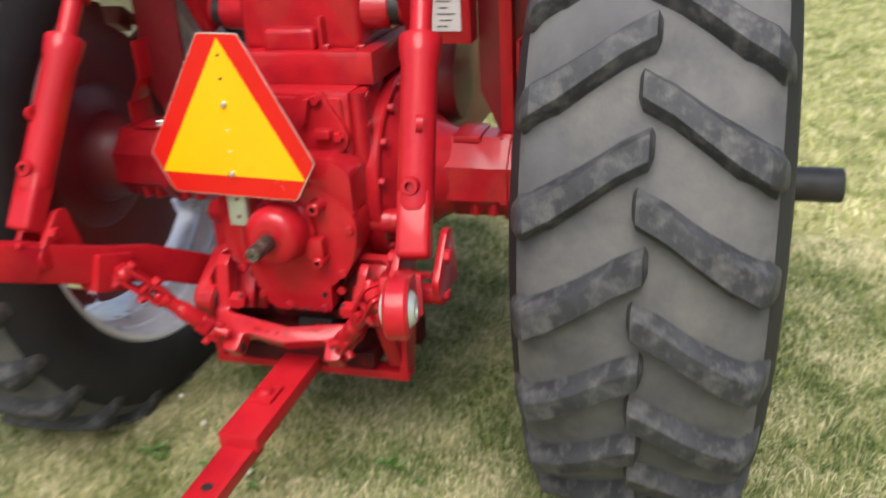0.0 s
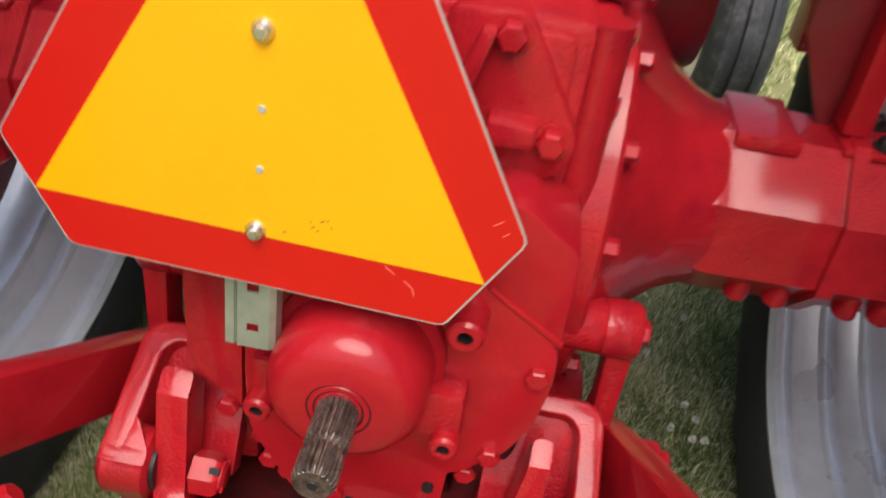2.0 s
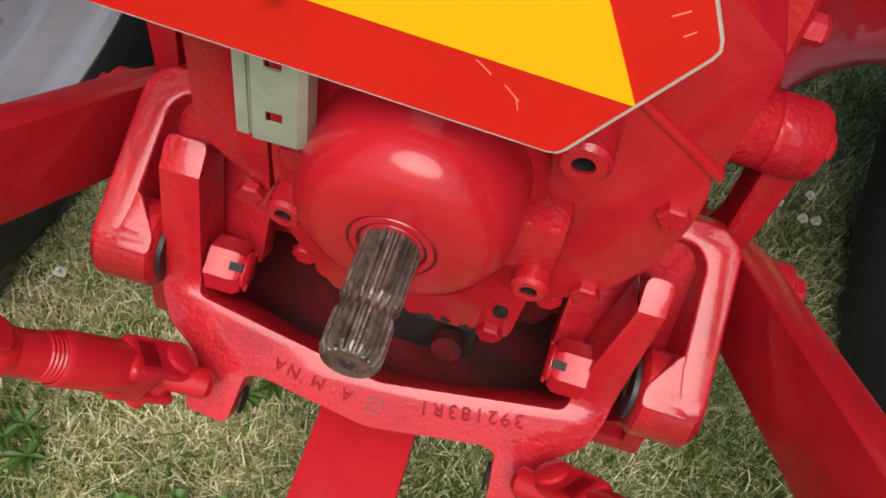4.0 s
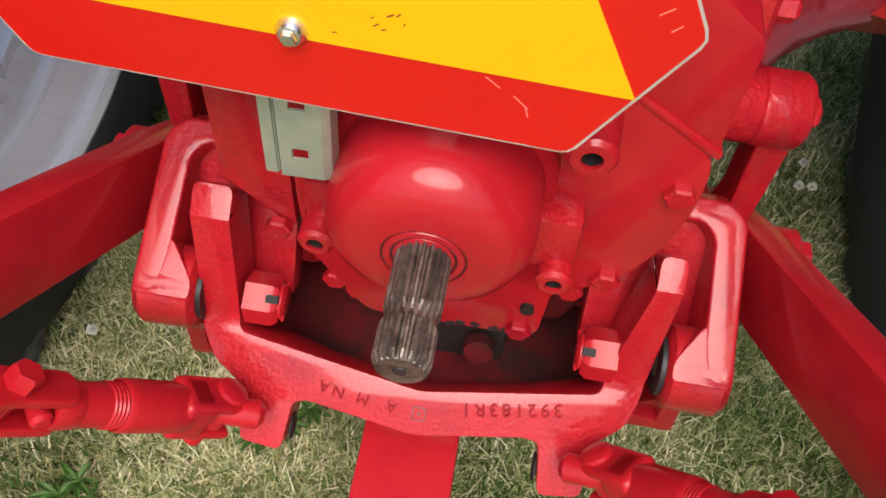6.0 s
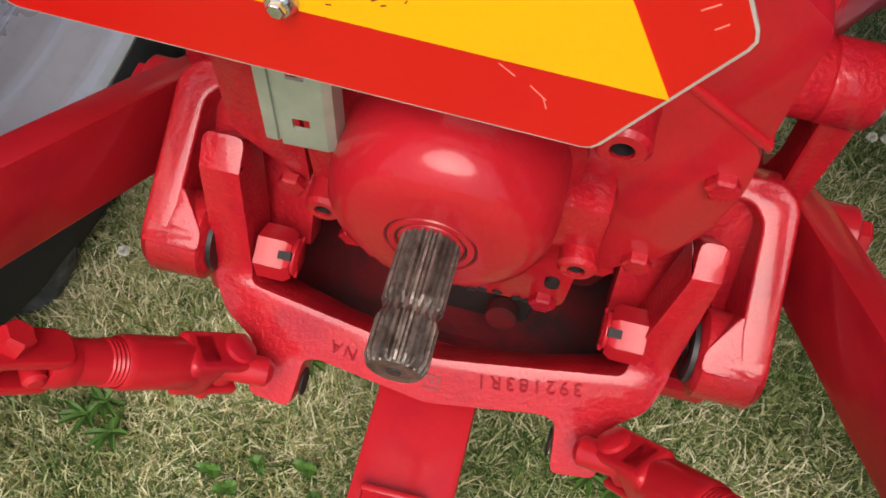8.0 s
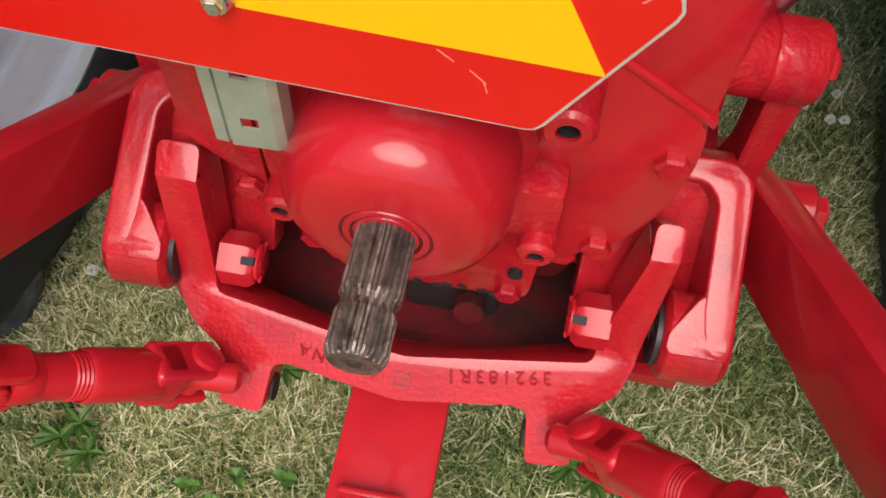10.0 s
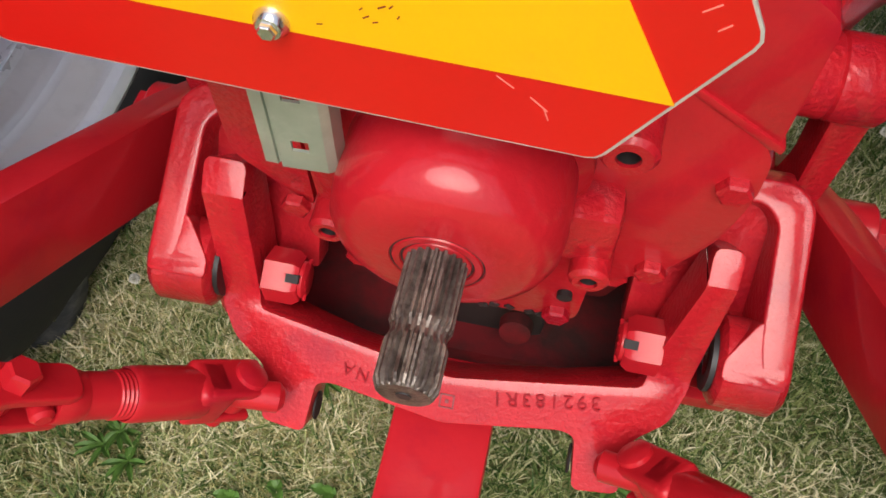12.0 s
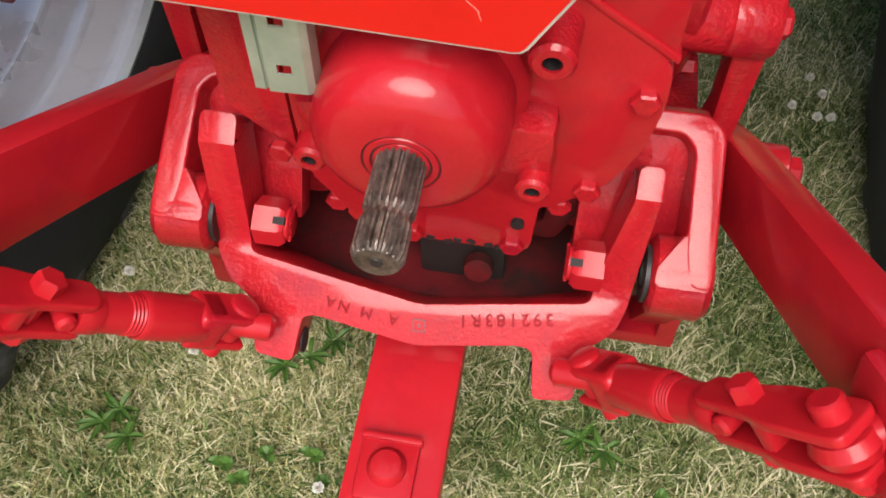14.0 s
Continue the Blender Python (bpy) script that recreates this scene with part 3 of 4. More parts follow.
# wheels
def lug_mesh(name, s):
    bm = bmesh.new()
    rows = []
    for u, x, ds, top, wide in ((0, -0.016, 0.000, 0.745, 0.030), (0.05, -0.008, -0.004, 0.772, 0.046), (0.25, 0.045, -0.030, 0.771, 0.046), (0.5, 0.10, -0.066, 0.768, 0.047),
                                (0.75, 0.155, -0.100, 0.762, 0.050), (0.93, 0.205, -0.124, 0.754, 0.054), (1, 0.222, -0.130, 0.735, 0.050), (1.1, 0.240, -0.132, 0.690, 0.040), (1.2, 0.246, -0.132, 0.655, 0.028)):
        under = min(top - 0.004, 0.728 if x < 0.2 else 0.70 if x < 0.23 else 0.64)
        row = []
        for r, w in ((under, wide * 0.85), (top - 0.006, wide * 0.55), (top, wide * 0.44), (top, -wide * 0.44), (top - 0.006, -wide * 0.55), (under, -wide * 0.85)):
            a = (ds + w) / 0.76
            row.append(bm.verts.new((s * x * 0.9, -r * math.cos(a), r * math.sin(a))))
        rows.append(row)
    for a, b in zip(rows, rows[1:]):
        for k in range(5):
            bm.faces.new((a[k], a[k + 1], b[k + 1], b[k]))
    bm.faces.new(rows[0])
    bm.faces.new(rows[-1][::-1])
    bmesh.ops.recalc_face_normals(bm, faces=bm.faces)
    for f in bm.faces:
        f.smooth = True
    for e in bm.edges:
        if len(e.link_faces) == 2 and e.calc_face_angle(0) > radians(38):
            e.smooth = False
    me = bpy.data.meshes.new(name)
    bm.to_mesh(me)
    bm.free()
    me.materials.append(rubber_lug)
    return me


LUGS = {1: lug_mesh("tread_lug", 1), -1: lug_mesh("tread_lug", -1)}
TURN_X = pose(0, 0, 0, 0, 0, -90)


def rear_wheel(x, s, phase):
    wheel = new("rear_wheel")
    wheel.parent = tractor
    wheel.location = (x, 0.40, 0.702)
    wheel["label"] = "large rear wheel with a dusty cleated tyre, silver rim and red centre"
    half = [(0.0, 0.737), (0.09, 0.734), (0.15, 0.727), (0.182, 0.715), (0.205, 0.69), (0.224, 0.655), (0.235, 0.61), (0.237, 0.57), (0.231, 0.535), (0.224, 0.518), (0.212, 0.507), (0.19, 0.506)]
    tread = [p for p in half if p[1] >= 0.69]
    side = [p for p in half if p[1] <= 0.69]
    tyre = part("tyre", lathe([(-d, r) for d, r in tread[::-1]] + tread[1:], TURN_X, 96), rubber_dusty, wheel, "grey dusty rubber tread")
    for k in (-1, 1):
        part("sidewall", lathe([(k * d, r) for d, r in side], TURN_X, 96), rubber_side, wheel, "black rubber sidewall")
    n = 25
    for k in range(n):
        for hand in (1, -1):
            lug = new("tread_lug", LUGS[hand])
            lug.parent = wheel
            lug.matrix_basis = pose(0, 0, 0, -360 / n * (k + phase + (0.5 if hand > 0 else 0)), 0, 0)
    # rolled lip, bead groove, bead, flat seat, well step and well
    ridge = [(0.236, 0.500), (0.231, 0.4945), (0.227, 0.4935), (0.222, 0.4900), (0.217, 0.4890), (0.204, 0.4955), (0.198, 0.4955), (0.158, 0.4860), (0.152, 0.4800), (0.147, 0.4785), (0.128, 0.4860), (0.122, 0.4860),
             (0.090, 0.4760), (0.085, 0.4700), (0.080, 0.4690), (0.066, 0.4740), (0.05, 0.4720)]
    shell = [(0.10, 0.482), (0.12, 0.492), (0.17, 0.500), (0.185, 0.503), (0.222, 0.505), (0.226, 0.511), (0.238, 0.515), (0.240, 0.507)]
    rim = [(-d, r) for d, r in shell[::-1]] + shell + ridge + [(-d, r) for d, r in ridge[::-1]]
    rim = [(d * 0.925, r) for d, r in rim]
    rim_ob = part("rim", lathe(rim, TURN_X, 96, True), silver, wheel, "silver-painted steel rim", angle=30)
    out = []
    for k in range(96):
        a = 2 * math.pi * k / 96
        q = (k % 12)
        out.append(((0.425 if q < 6 else 0.372) * math.cos(a), (0.425 if q < 6 else 0.372) * math.sin(a)))
    disc = part("wheel_centre", merged(prism(out, 0.0, 0.022, TURN_X, 0.003), lathe([(-0.02, 0.21), (-0.035, 0.19), (-0.05, 0.13), (-0.13, 0.10), (-0.14, 0.09), (-0.14, 0.041)], TURN_X if s > 0 else TURN_X @ pose(0, 0, 0, 0, 0, 180), 40)), paint_dull_shaded, wheel, "dull red cast wheel centre")
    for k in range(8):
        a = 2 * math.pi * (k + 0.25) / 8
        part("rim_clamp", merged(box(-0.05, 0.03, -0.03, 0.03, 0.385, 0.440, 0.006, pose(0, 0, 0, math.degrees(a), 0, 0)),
                                 hexbolt((pose(0, 0, 0, math.degrees(a), 0, 0) @ Vector((-s * 0.05, 0, 0.41))), (pose(0, 0, 0, math.degrees(a), 0, 0) @ Vector((-s * 1.0, 0, 0.41))), 0.016, 0.02)), paint_dull_shaded, wheel)
    return wheel


rear_wheel(0.817, 1, 0.63)
rear_wheel(-0.750, -1, 0.4)


def front_wheel(x, y):
    wheel = new("front_wheel")
    wheel.parent = tractor
    wheel.location = (x, y, 0.36)
    wheel["label"] = "small ribbed front wheel with a cream rim"
    prof = [(-0.07, 0.21), (-0.095, 0.25), (-0.10, 0.30), (-0.08, 0.345), (-0.060, 0.362), (-0.048, 0.362), (-0.045, 0.350), (-0.018, 0.352), (-0.015, 0.372), (0.015, 0.372), (0.018, 0.352), (0.045, 0.350), (0.048, 0.362), (0.060, 0.362),
            (0.08, 0.345), (0.10, 0.30), (0.095, 0.25), (0.07, 0.21)]
    part("tyre", lathe(prof, TURN_X, 64), rubber_lug, wheel, "grey ribbed front tyre", angle=30)
    part("rim", lathe([(-0.075, 0.215), (-0.06, 0.20), (-0.02, 0.18), (-0.015, 0.05), (0.0, 0.0)], TURN_X, 48), cream, wheel, "cream painted rim")


front_wheel(0.70, 2.25)


# hanger castings, drawbar bail and drawbar
def leaned(y, z, degrees):
    """A pose at the centre line whose local x, z plane leans forward at the top by some degrees from upright; local -y faces the rear."""
    return pose(0, y, z, -degrees, 0, 0)


def hanger(s):
    """A pocketed bracket: a C-shaped rim over a shallow pocket, ending in a round pivot boss."""
    m = leaned(0.0286, 0.503, 59)
    rim = [(0.140, 0.139), (0.228, 0.139), (0.243, 0.124), (0.2475, -0.010), (0.228, -0.010), (0.221, 0.020), (0.218, 0.108), (0.207, 0.120), (0.140, 0.120)]
    ob = part("drawbar_hanger", prism(rounded([(s * x, z) for x, z in rim], 0.012, 4), 0.0, 0.070, m, 0.0045, 3), paint_cast, tractor, "rough cast red drawbar hanger with a round pivot boss")
    part("pocket", prism([(s * 0.130, 0.118), (s * 0.232, 0.118), (s * 0.236, -0.030), (s * 0.130, -0.030)], 0.0, 0.030, leaned(0.092, 0.462, 30), 0.004), paint_cast, ob)
    part("pivot_boss", merged(lathe([(0.197, 0.015), (0.197, 0.030), (0.201, 0.0355), (0.242, 0.0365), (0.2485, 0.031), (0.2485, 0)], pose(0, 0.047, 0.472, 0, 0, -90 * s), 40),
                              prism(rounded([(s * 0.1985, 0.004), (s * 0.2195, 0.036), (s * 0.240, 0.040), (s * 0.2465, -0.012), (s * 0.1985, -0.012)], 0.006, 3), 0.0006, 0.060, m, 0.005, 3)), paint_cast, ob)
    part("bush", lathe([(0.1925, 0.014), (0.1925, 0.026), (0.1965, 0.026)], pose(0, 0.047, 0.472, 0, 0, -90 * s), 30), black_iron, ob, "dark bush between bail arm and pivot boss")
    part("mount", merged(box(min(s * 0.15, s * 0.236), max(s * 0.15, s * 0.236), 0.165, 0.30, 0.44, 0.500, 0.014), box(min(s * 0.12, s * 0.20), max(s * 0.12, s * 0.20), 0.135, 0.30, 0.40, 0.51, 0.01)), paint_cast, ob)
    part("lower_arm", prism(rounded([(0.030, 0.445), (0.092, 0.470), (0.150, 0.420), (0.140, 0.290), (0.100, 0.290)], 0.012, 3), -0.018, 0.018, Matrix.Translation((s * 0.228, 0, 0)) @ pose(0, 0, 0, 0, 0, 90), 0.004), paint_plate, ob)
    # castellated pivot nut
    hexagon = hexbolt((s * 0.158, 0.047, 0.472), (-s, 0.047, 0.472), 0.0225, 0.028)
    bmesh.ops.rotate(hexagon, verts=hexagon.verts[:], cent=(0, 0.047, 0.472), matrix=Matrix.Rotation(radians(30), 3, "X"))
    nut = part("castle_nut", merged(hexagon, lathe([(0, 0.0), (0, 0.016), (0.031, 0.0155), (0.033, 0.013), (0.033, 0)], aim((s * 0.158, 0.047, 0.472), (-s, 0.047, 0.472)), 18)), paint_plate, ob, "red castellated nut")
    part("slot", box(min(s * 0.1285, s * 0.139), max(s * 0.1285, s * 0.139), -0.0035, 0.0035, 0.0135, 0.0199, 0, pose(0, 0.047, 0.472, 30, 0, 0)), hole_dark, nut, "dark cotter slot", smooth=False)
    c = pose(0, 0.047, 0.472, 30, 0, 0)
    part("cotter_pin", merged(*[rod(c @ Vector((s * 0.1265, -0.0165 + 0.0055 * k, 0.012 - 0.004 * abs(k - 3))), c @ Vector((s * 0.1255, -0.011 + 0.0055 * k, 0.012 - 0.004 * abs(k - 2))), 0.0017, None, 0.0005, 8) for k in range(6)]), paint_plate, nut, "bent cotter pin")
    # lever boss beside the housing
    lv = part("lever", merged(lathe([(0.13, 0.0), (0.13, 0.0295), (0.220, 0.0300), (0.222, 0.0285), (0.224, 0.0305), (0.255, 0.0305), (0.261, 0.026), (0.261, 0)], pose(0, 0.188, 0.644, 0, 0, -90 * s), 32),
                              hexbolt((s * 0.259, 0.188, 0.644), (s, 0.188, 0.644), 0.013, 0.012),
                              prism(rounded([(s * 0.232, 0.63), (s * 0.259, 0.635), (s * 0.258, 0.53), (s * 0.247, 0.44), (s * 0.220, 0.44), (s * 0.236, 0.53)], 0.008, 3), 0.172, 0.215, None, 0.008)), paint_cast, tractor, "cast red lever on a short shaft")


def bail():
    """A flat casting whose two arms stand up more steeply than the bar between them."""
    near = [(0.0, -0.025), (0.151, -0.003), (0.155, 0.03), (0.170, 0.094), (0.170, 0.119), (0.192, 0.119), (0.191, 0.096), (0.185, 0.0), (0.176, -0.026), (0.151, -0.046), (0.149, -0.091), (0.112, -0.095), (0.107, -0.052), (0.095, -0.049), (0.0, -0.063)]
    far = [(0.0, -0.025), (0.162, 0.000), (0.163, 0.03), (0.166, 0.095), (0.166, 0.119), (0.199, 0.119), (0.198, 0.096), (0.194, 0.0), (0.180, -0.026), (0.152, -0.046), (0.149, -0.091), (0.112, -0.095), (0.107, -0.052), (0.095, -0.049), (0.0, -0.063)]
    outline = near + [(-x, z) for x, z in far[-2:0:-1]]
    bm = prism(rounded(outline, 0.007, 3), 0.0, 0.046, None, 0)
    for v in (-0.012, -0.004, 0.004, 0.012, 0.020, 0.028, 0.092, 0.0965, 0.101):
        bmesh.ops.bisect_plane(bm, geom=bm.verts[:] + bm.edges[:] + bm.faces[:], plane_co=(0, 0, v), plane_no=(0, 0, 1))
    bevelled(bm, 0.0035, 2, 40)
    low, steep = radians(51), radians(15.6)
    for q in bm.verts:
        x, d, v = q.co
        w = v - 0.010
        k = min(1, max(0, (v + 0.012) / 0.040))
        a = low + (steep - low) * k
        t = w * (1.218 if w > 0 else 1.025)
        b = steep if w > 0 else low
        y, z = 0.03 + t * math.sin(b), 0.460 + t * math.cos(b)
        if v > 0.0965:
            # flattened tips that lie back like the bar
            u = (v - 0.0965) * 1.218
            a = steep + (low - steep) * min(1, (v - 0.0965) / 0.004)
            y, z = y + u * (math.sin(low) - math.sin(steep)), z + u * (math.cos(low) - math.cos(steep))
        q.co = Vector((x, y + d * math.cos(a), z - d * math.sin(a)))
    ob = part("drawbar_bail", bm, paint_cast, tractor, "U-shaped cast red drawbar bail with a raised casting number", angle=32)
    m = pose(0, 0.03, 0.460, -51, 0, 0)
    # raised casting number, upside down to a person behind the tractor
    for words, x, z, size, turn in (("392183R1", 0.080, -0.0275, 0.0165, 9), ("A", -0.022, -0.042, 0.0145, -8), ("M", -0.0475, -0.039, 0.0145, -9), ("NA", -0.075, -0.0355, 0.0145, -10)):
        cu = bpy.data.curves.new("casting", "FONT")
        cu.body, cu.size, cu.extrude, cu.align_x, cu.align_y = words, size, 0.0009, "CENTER", "CENTER"
        cu.space_character = 1.32
        tmp = new("casting_number", cu)
        me = bpy.data.meshes.new_from_object(tmp)
        bpy.data.objects.remove(tmp)
        me.transform(m @ pose(x, -0.0006, (z - 0.010) * 1.025) @ pose(0, 0, 0, 90, 0, 0) @ pose(0, 0, 0, 0, 0, 180 + turn))
        me.materials.append(number_red)
        t = new("casting_number", me)
        t.parent = ob
    part("casting_mark", merged(*[box(-0.004 + a, -0.004 + b, -0.0008, 0.001, -0.0615 + c, -0.0615 + d, 0, m) for a, b, c, d in ((0, 0.012, 0, 0.0012), (0, 0.012, 0.0108, 0.012), (0, 0.0012, 0, 0.012), (0.0108, 0.012, 0, 0.012), (0.0045, 0.0075, 0.0045, 0.0075))]), paint_dull_shaded, ob, smooth=False)
    for s in (-1, 1):
        q = m @ Vector((s * 0.1085, 0.022, -0.090))
        part("lug_hole", lathe([(0, 0.0125), (0.0015, 0.012), (0.0015, 0)], aim(q, q - Vector((s, 0, 0))), 20), hole_dark, ob, "dark bored lug hole")
    return ob


def drawbar():
    top = 0.322
    ob = part("drawbar", box(-0.053, 0.041, -0.27, 0.60, top - 0.038, top, 0.006), paint_plate, tractor, "flat red steel drawbar with a bolted clamp plate")
    cl = part("clamp_plate", box(-0.040, 0.016, -0.150, -0.088, top - 0.002, top + 0.010, 0.005), paint_plate, ob)
    part("clamp_lip", box(-0.042, 0.018, -0.092, -0.085, top - 0.002, top + 0.013, 0.003), paint_plate, cl)
    part("rivet_head", lathe([(0, 0.019), (0.004, 0.0185), (0.010, 0.014), (0.013, 0.0)], aim((-0.012, -0.118, top + 0.010), (-0.012, -0.118, 1)), 28), paint_plate, cl)
    tongue = part("tongue", prism(rounded([(-0.046, -0.22), (0.030, -0.22), (0.026, -0.64), (-0.042, -0.64)], 0.012, 3), 0.0, 0.030, pose(0, 0, top - 0.030, -90, 0, 0), 0.005), paint_plate, ob)
    for y in (-0.40, -0.58):
        part("pin_hole", lathe([(0, 0.013), (0.0012, 0.0125), (0.0012, 0)], aim((-0.008, y, top - 0.0305), (-0.008, y, 1)), 20), hole_dark, tongue, "dark pin hole")
    fr = part("drawbar_support", box(-0.262, 0.262, 0.090, 0.140, 0.260, 0.283, 0.004), paint_plate, tractor, "red drawbar support frame")
    # crossbar, pan and pin are coloured dark to stand for the recess shade
    part("crossbar", merged(box(-0.262, 0.262, 0.20, 0.25, 0.30, 0.43, 0.004), box(-0.19, 0.19, 0.21, 0.26, 0.42, 0.54, 0.004)), recess_shade_red, fr)
    for s in (-1, 1):
        part("side_plate", prism(rounded([(0.088, 0.262), (0.145, 0.262), (0.20, 0.44), (0.10, 0.46)], 0.012, 3), -0.010, 0.010, Matrix.Translation((s * 0.250, 0, 0)) @ pose(0, 0, 0, 0, 0, 90) @ Matrix.Diagonal((1, 1, 1, 1)), 0.004), paint_plate, fr)
    part("pan", box(-0.195, 0.185, 0.066, 0.24, 0.300, 0.345, 0.008), recess_shade_red, fr, "pan in dark red that holds the recess shade")
    part("guide_pin", lathe([(0, 0.0), (0, 0.015), (0.012, 0.014), (0.014, 0)], aim((0.045, 0.080, 0.396), (0.045, -1, 0.75)), 20), recess_shade_red, fr)
    part("guide_block", box(-0.02, 0.070, 0.095, 0.16, 0.33, 0.412, 0.01), hole_dark, fr, "near-black block under the housing")


hanger(1)
hanger(-1)
bail()
drawbar()


# lower links with stabilisers, lift rods and ball ends
def swept(points, wide, high):
    """A flat bar along points, upright across."""
    bm = bmesh.new()
    rows = []
    for k, p in enumerate(points):
        p = Vector(p)
        d = Vector(points[min(k + 1, len(points) - 1)]) - Vector(points[max(k - 1, 0)])
        x = d.cross(Vector((0, 0, 1))).normalized()
        z = x.cross(d).normalized()
        h = high[k] if isinstance(high, (list, tuple)) else high
        rows.append([bm.verts.new(p + x * a * wide / 2 + z * b * h / 2) for a, b in ((-1, -1), (1, -1), (1, 1), (-1, 1))])
    for a, b in zip(rows, rows[1:]):
        for k in range(4):
            bm.faces.new((a[k], a[(k + 1) % 4], b[(k + 1) % 4], b[k]))
    bm.faces.new(rows[0][::-1])
    bm.faces.new(rows[-1])
    bmesh.ops.recalc_face_normals(bm, faces=bm.faces)
    return bevelled(bm, 0.004, 2, 40)


def lower_link(s):
    pts = [(s * x, y, z) for x, y, z in ((0.250, 0.235, 0.44), (0.272, 0.138, 0.500), (0.305, -0.055, 0.612), (0.345, -0.17, 0.655), (0.41, -0.29, 0.712), (0.468, -0.44, 0.783))]
    link = part("lower_link", swept(pts, 0.030, [0.078, 0.080, 0.080, 0.082, 0.085, 0.075]), paint_plate, tractor, "flat red steel lower lift link")
    part("doubler", swept([(s * 0.400, -0.272, 0.704), (s * 0.425, -0.32, 0.727), (s * 0.446, -0.375, 0.753)], 0.046, [0.070, 0.078, 0.070]), paint_plate, link)
    # pivot pin at the front end
    part("pivot_boss", merged(rod((s * 0.255, 0.205, 0.447), (s * 0.330, 0.205, 0.447), 0.026), hexbolt((s * 0.330, 0.205, 0.447), (s, 0.205, 0.447), 0.016, 0.014)), paint_plate, link)
    # block that takes the stabiliser
    bm = box(-0.040, 0.020, -0.045, 0.045, -0.045, 0.040, 0.006, None)
    bm.transform(Matrix.Translation((s * 0.348, -0.145, 0.633)) @ (Matrix.Diagonal((s, 1, 1, 1)) @ pose(0, 0, 0, -18, 0, 17)))
    part("block", bm, paint_plate, link)
    # ball end
    c = Vector((s * 0.494, -0.555, 0.830))
    d = Vector((s * 1.0, 0.18, 0.0))
    ring = [(-0.018, 0.030), (-0.018, 0.040), (-0.013, 0.045), (0.013, 0.045), (0.018, 0.040), (0.018, 0.030)]
    eye = part("ball_end", merged(lathe(ring, aim(c, c + d), 40, True), swept([(s * 0.462, -0.42, 0.782), (s * 0.478, -0.49, 0.81), tuple(c - Vector((s * 0.006, -0.035, 0.012)))], 0.026, [0.070, 0.068, 0.060])), paint_plate, link, "forged red ball end")
    part("ball", lathe([(-0.026, 0.018), (-0.024, 0.022), (-0.014, 0.0295), (0.0, 0.032), (0.014, 0.0295), (0.024, 0.022), (0.026, 0.018), (0.026, 0.013), (-0.026, 0.013)], aim(c, c + d), 32, True), aluminium, eye, "worn bare steel ball")
    # two ears that hold the lift rod
    for x, y0 in ((0.382, -0.02), (0.458, 0.0)):
        outline = [(-0.130 + y0, 0.672), (-0.162 + y0, 0.792), (-0.192 + y0, 0.797), (-0.268 + y0, 0.722), (-0.262 + y0, 0.690)]
        part("ear", prism(rounded(outline, 0.010, 3), -0.007, 0.007, Matrix.Translation((s * x, 0, 0)) @ pose(0, 0, 0, 0, 0, 90), 0.003), paint_plate, link)
        bolt_part((s * (x - 0.007 if x < 0.4 else x + 0.007), -0.215 + y0, 0.755), (-s if x < 0.4 else s, 0, 0), 0.014, 0.012, link, paint_plate)
    part("gusset", box(-0.03, 0.03, -0.05, 0.05, -0.006, 0.006, 0.003, Matrix.Translation((s * 0.42, -0.27, 0.74)) @ pose(0, 0, 0, -24, 0, 0)), paint_plate, link)


def lift_rod(s):
    low, high = Vector((s * 0.420, -0.262, 0.768)), Vector((s * 0.390, -0.045, 1.120))
    u = (high - low).normalized()
    at = lambda z: low + u * ((z - low.z) / u.z)
    n = (high - low).length
    tube = part("lift_rod", lathe([(0.085, 0.0), (0.085, 0.030), (0.10, 0.0345), (n - 0.055, 0.0345), (n - 0.040, 0.039), (n - 0.004, 0.041), (n, 0.038), (n, 0.0)], aim(low, high), 36), paint_plate, tractor, "red tubular lift rod with a flared collar")
    bm = box(-0.031, 0.031, 0.0, 0.125, -0.026, 0.026, 0.012, aim(low, high), 3)
    part("forged_end", bm, paint_plate, tube)
    part("screw", rod(high - u * 0.01, high + u * 0.42, 0.021), paint_plate, tube)
    part("collar", lathe([(0.085, 0.022), (0.085, 0.034), (0.20, 0.034), (0.20, 0.022)], aim(high, high + u), 28), paint_plate, tube)
    p = at(0.884)
    d = Vector((s * 0.02, -1, 0.25)).normalized()
    boss = part("grease_boss", lathe([(0.02, 0.019), (0.040, 0.017), (0.044, 0.015), (0.044, 0.008), (0.030, 0.008), (0.030, 0)], aim(p, p + d), 24), paint_plate, tube)
    part("bore", lathe([(0.031, 0.0), (0.031, 0.0076), (0.0435, 0.0076)], aim(p, p + d), 16), hole_dark, boss)
    p = at(0.985)
    e = Vector((s * 0.35, -0.94, 0.1)).normalized()
    side = e.cross(u).normalized()
    part("loop", lathe([(-0.006, 0.008), (-0.006, 0.017), (0.006, 0.017), (0.006, 0.008)], aim(p + e * 0.036, p + e * 0.036 + side), 24, True), paint_plate, tube)
    p = at(1.03)
    d = Vector((-s * 0.2, -1, -0.6)).normalized()
    part("bore", lathe([(0.0335, 0.0052), (0.0350, 0.0050), (0.0350, 0)], aim(p, p + d), 14), hole_dark, tube, "small dark hole")


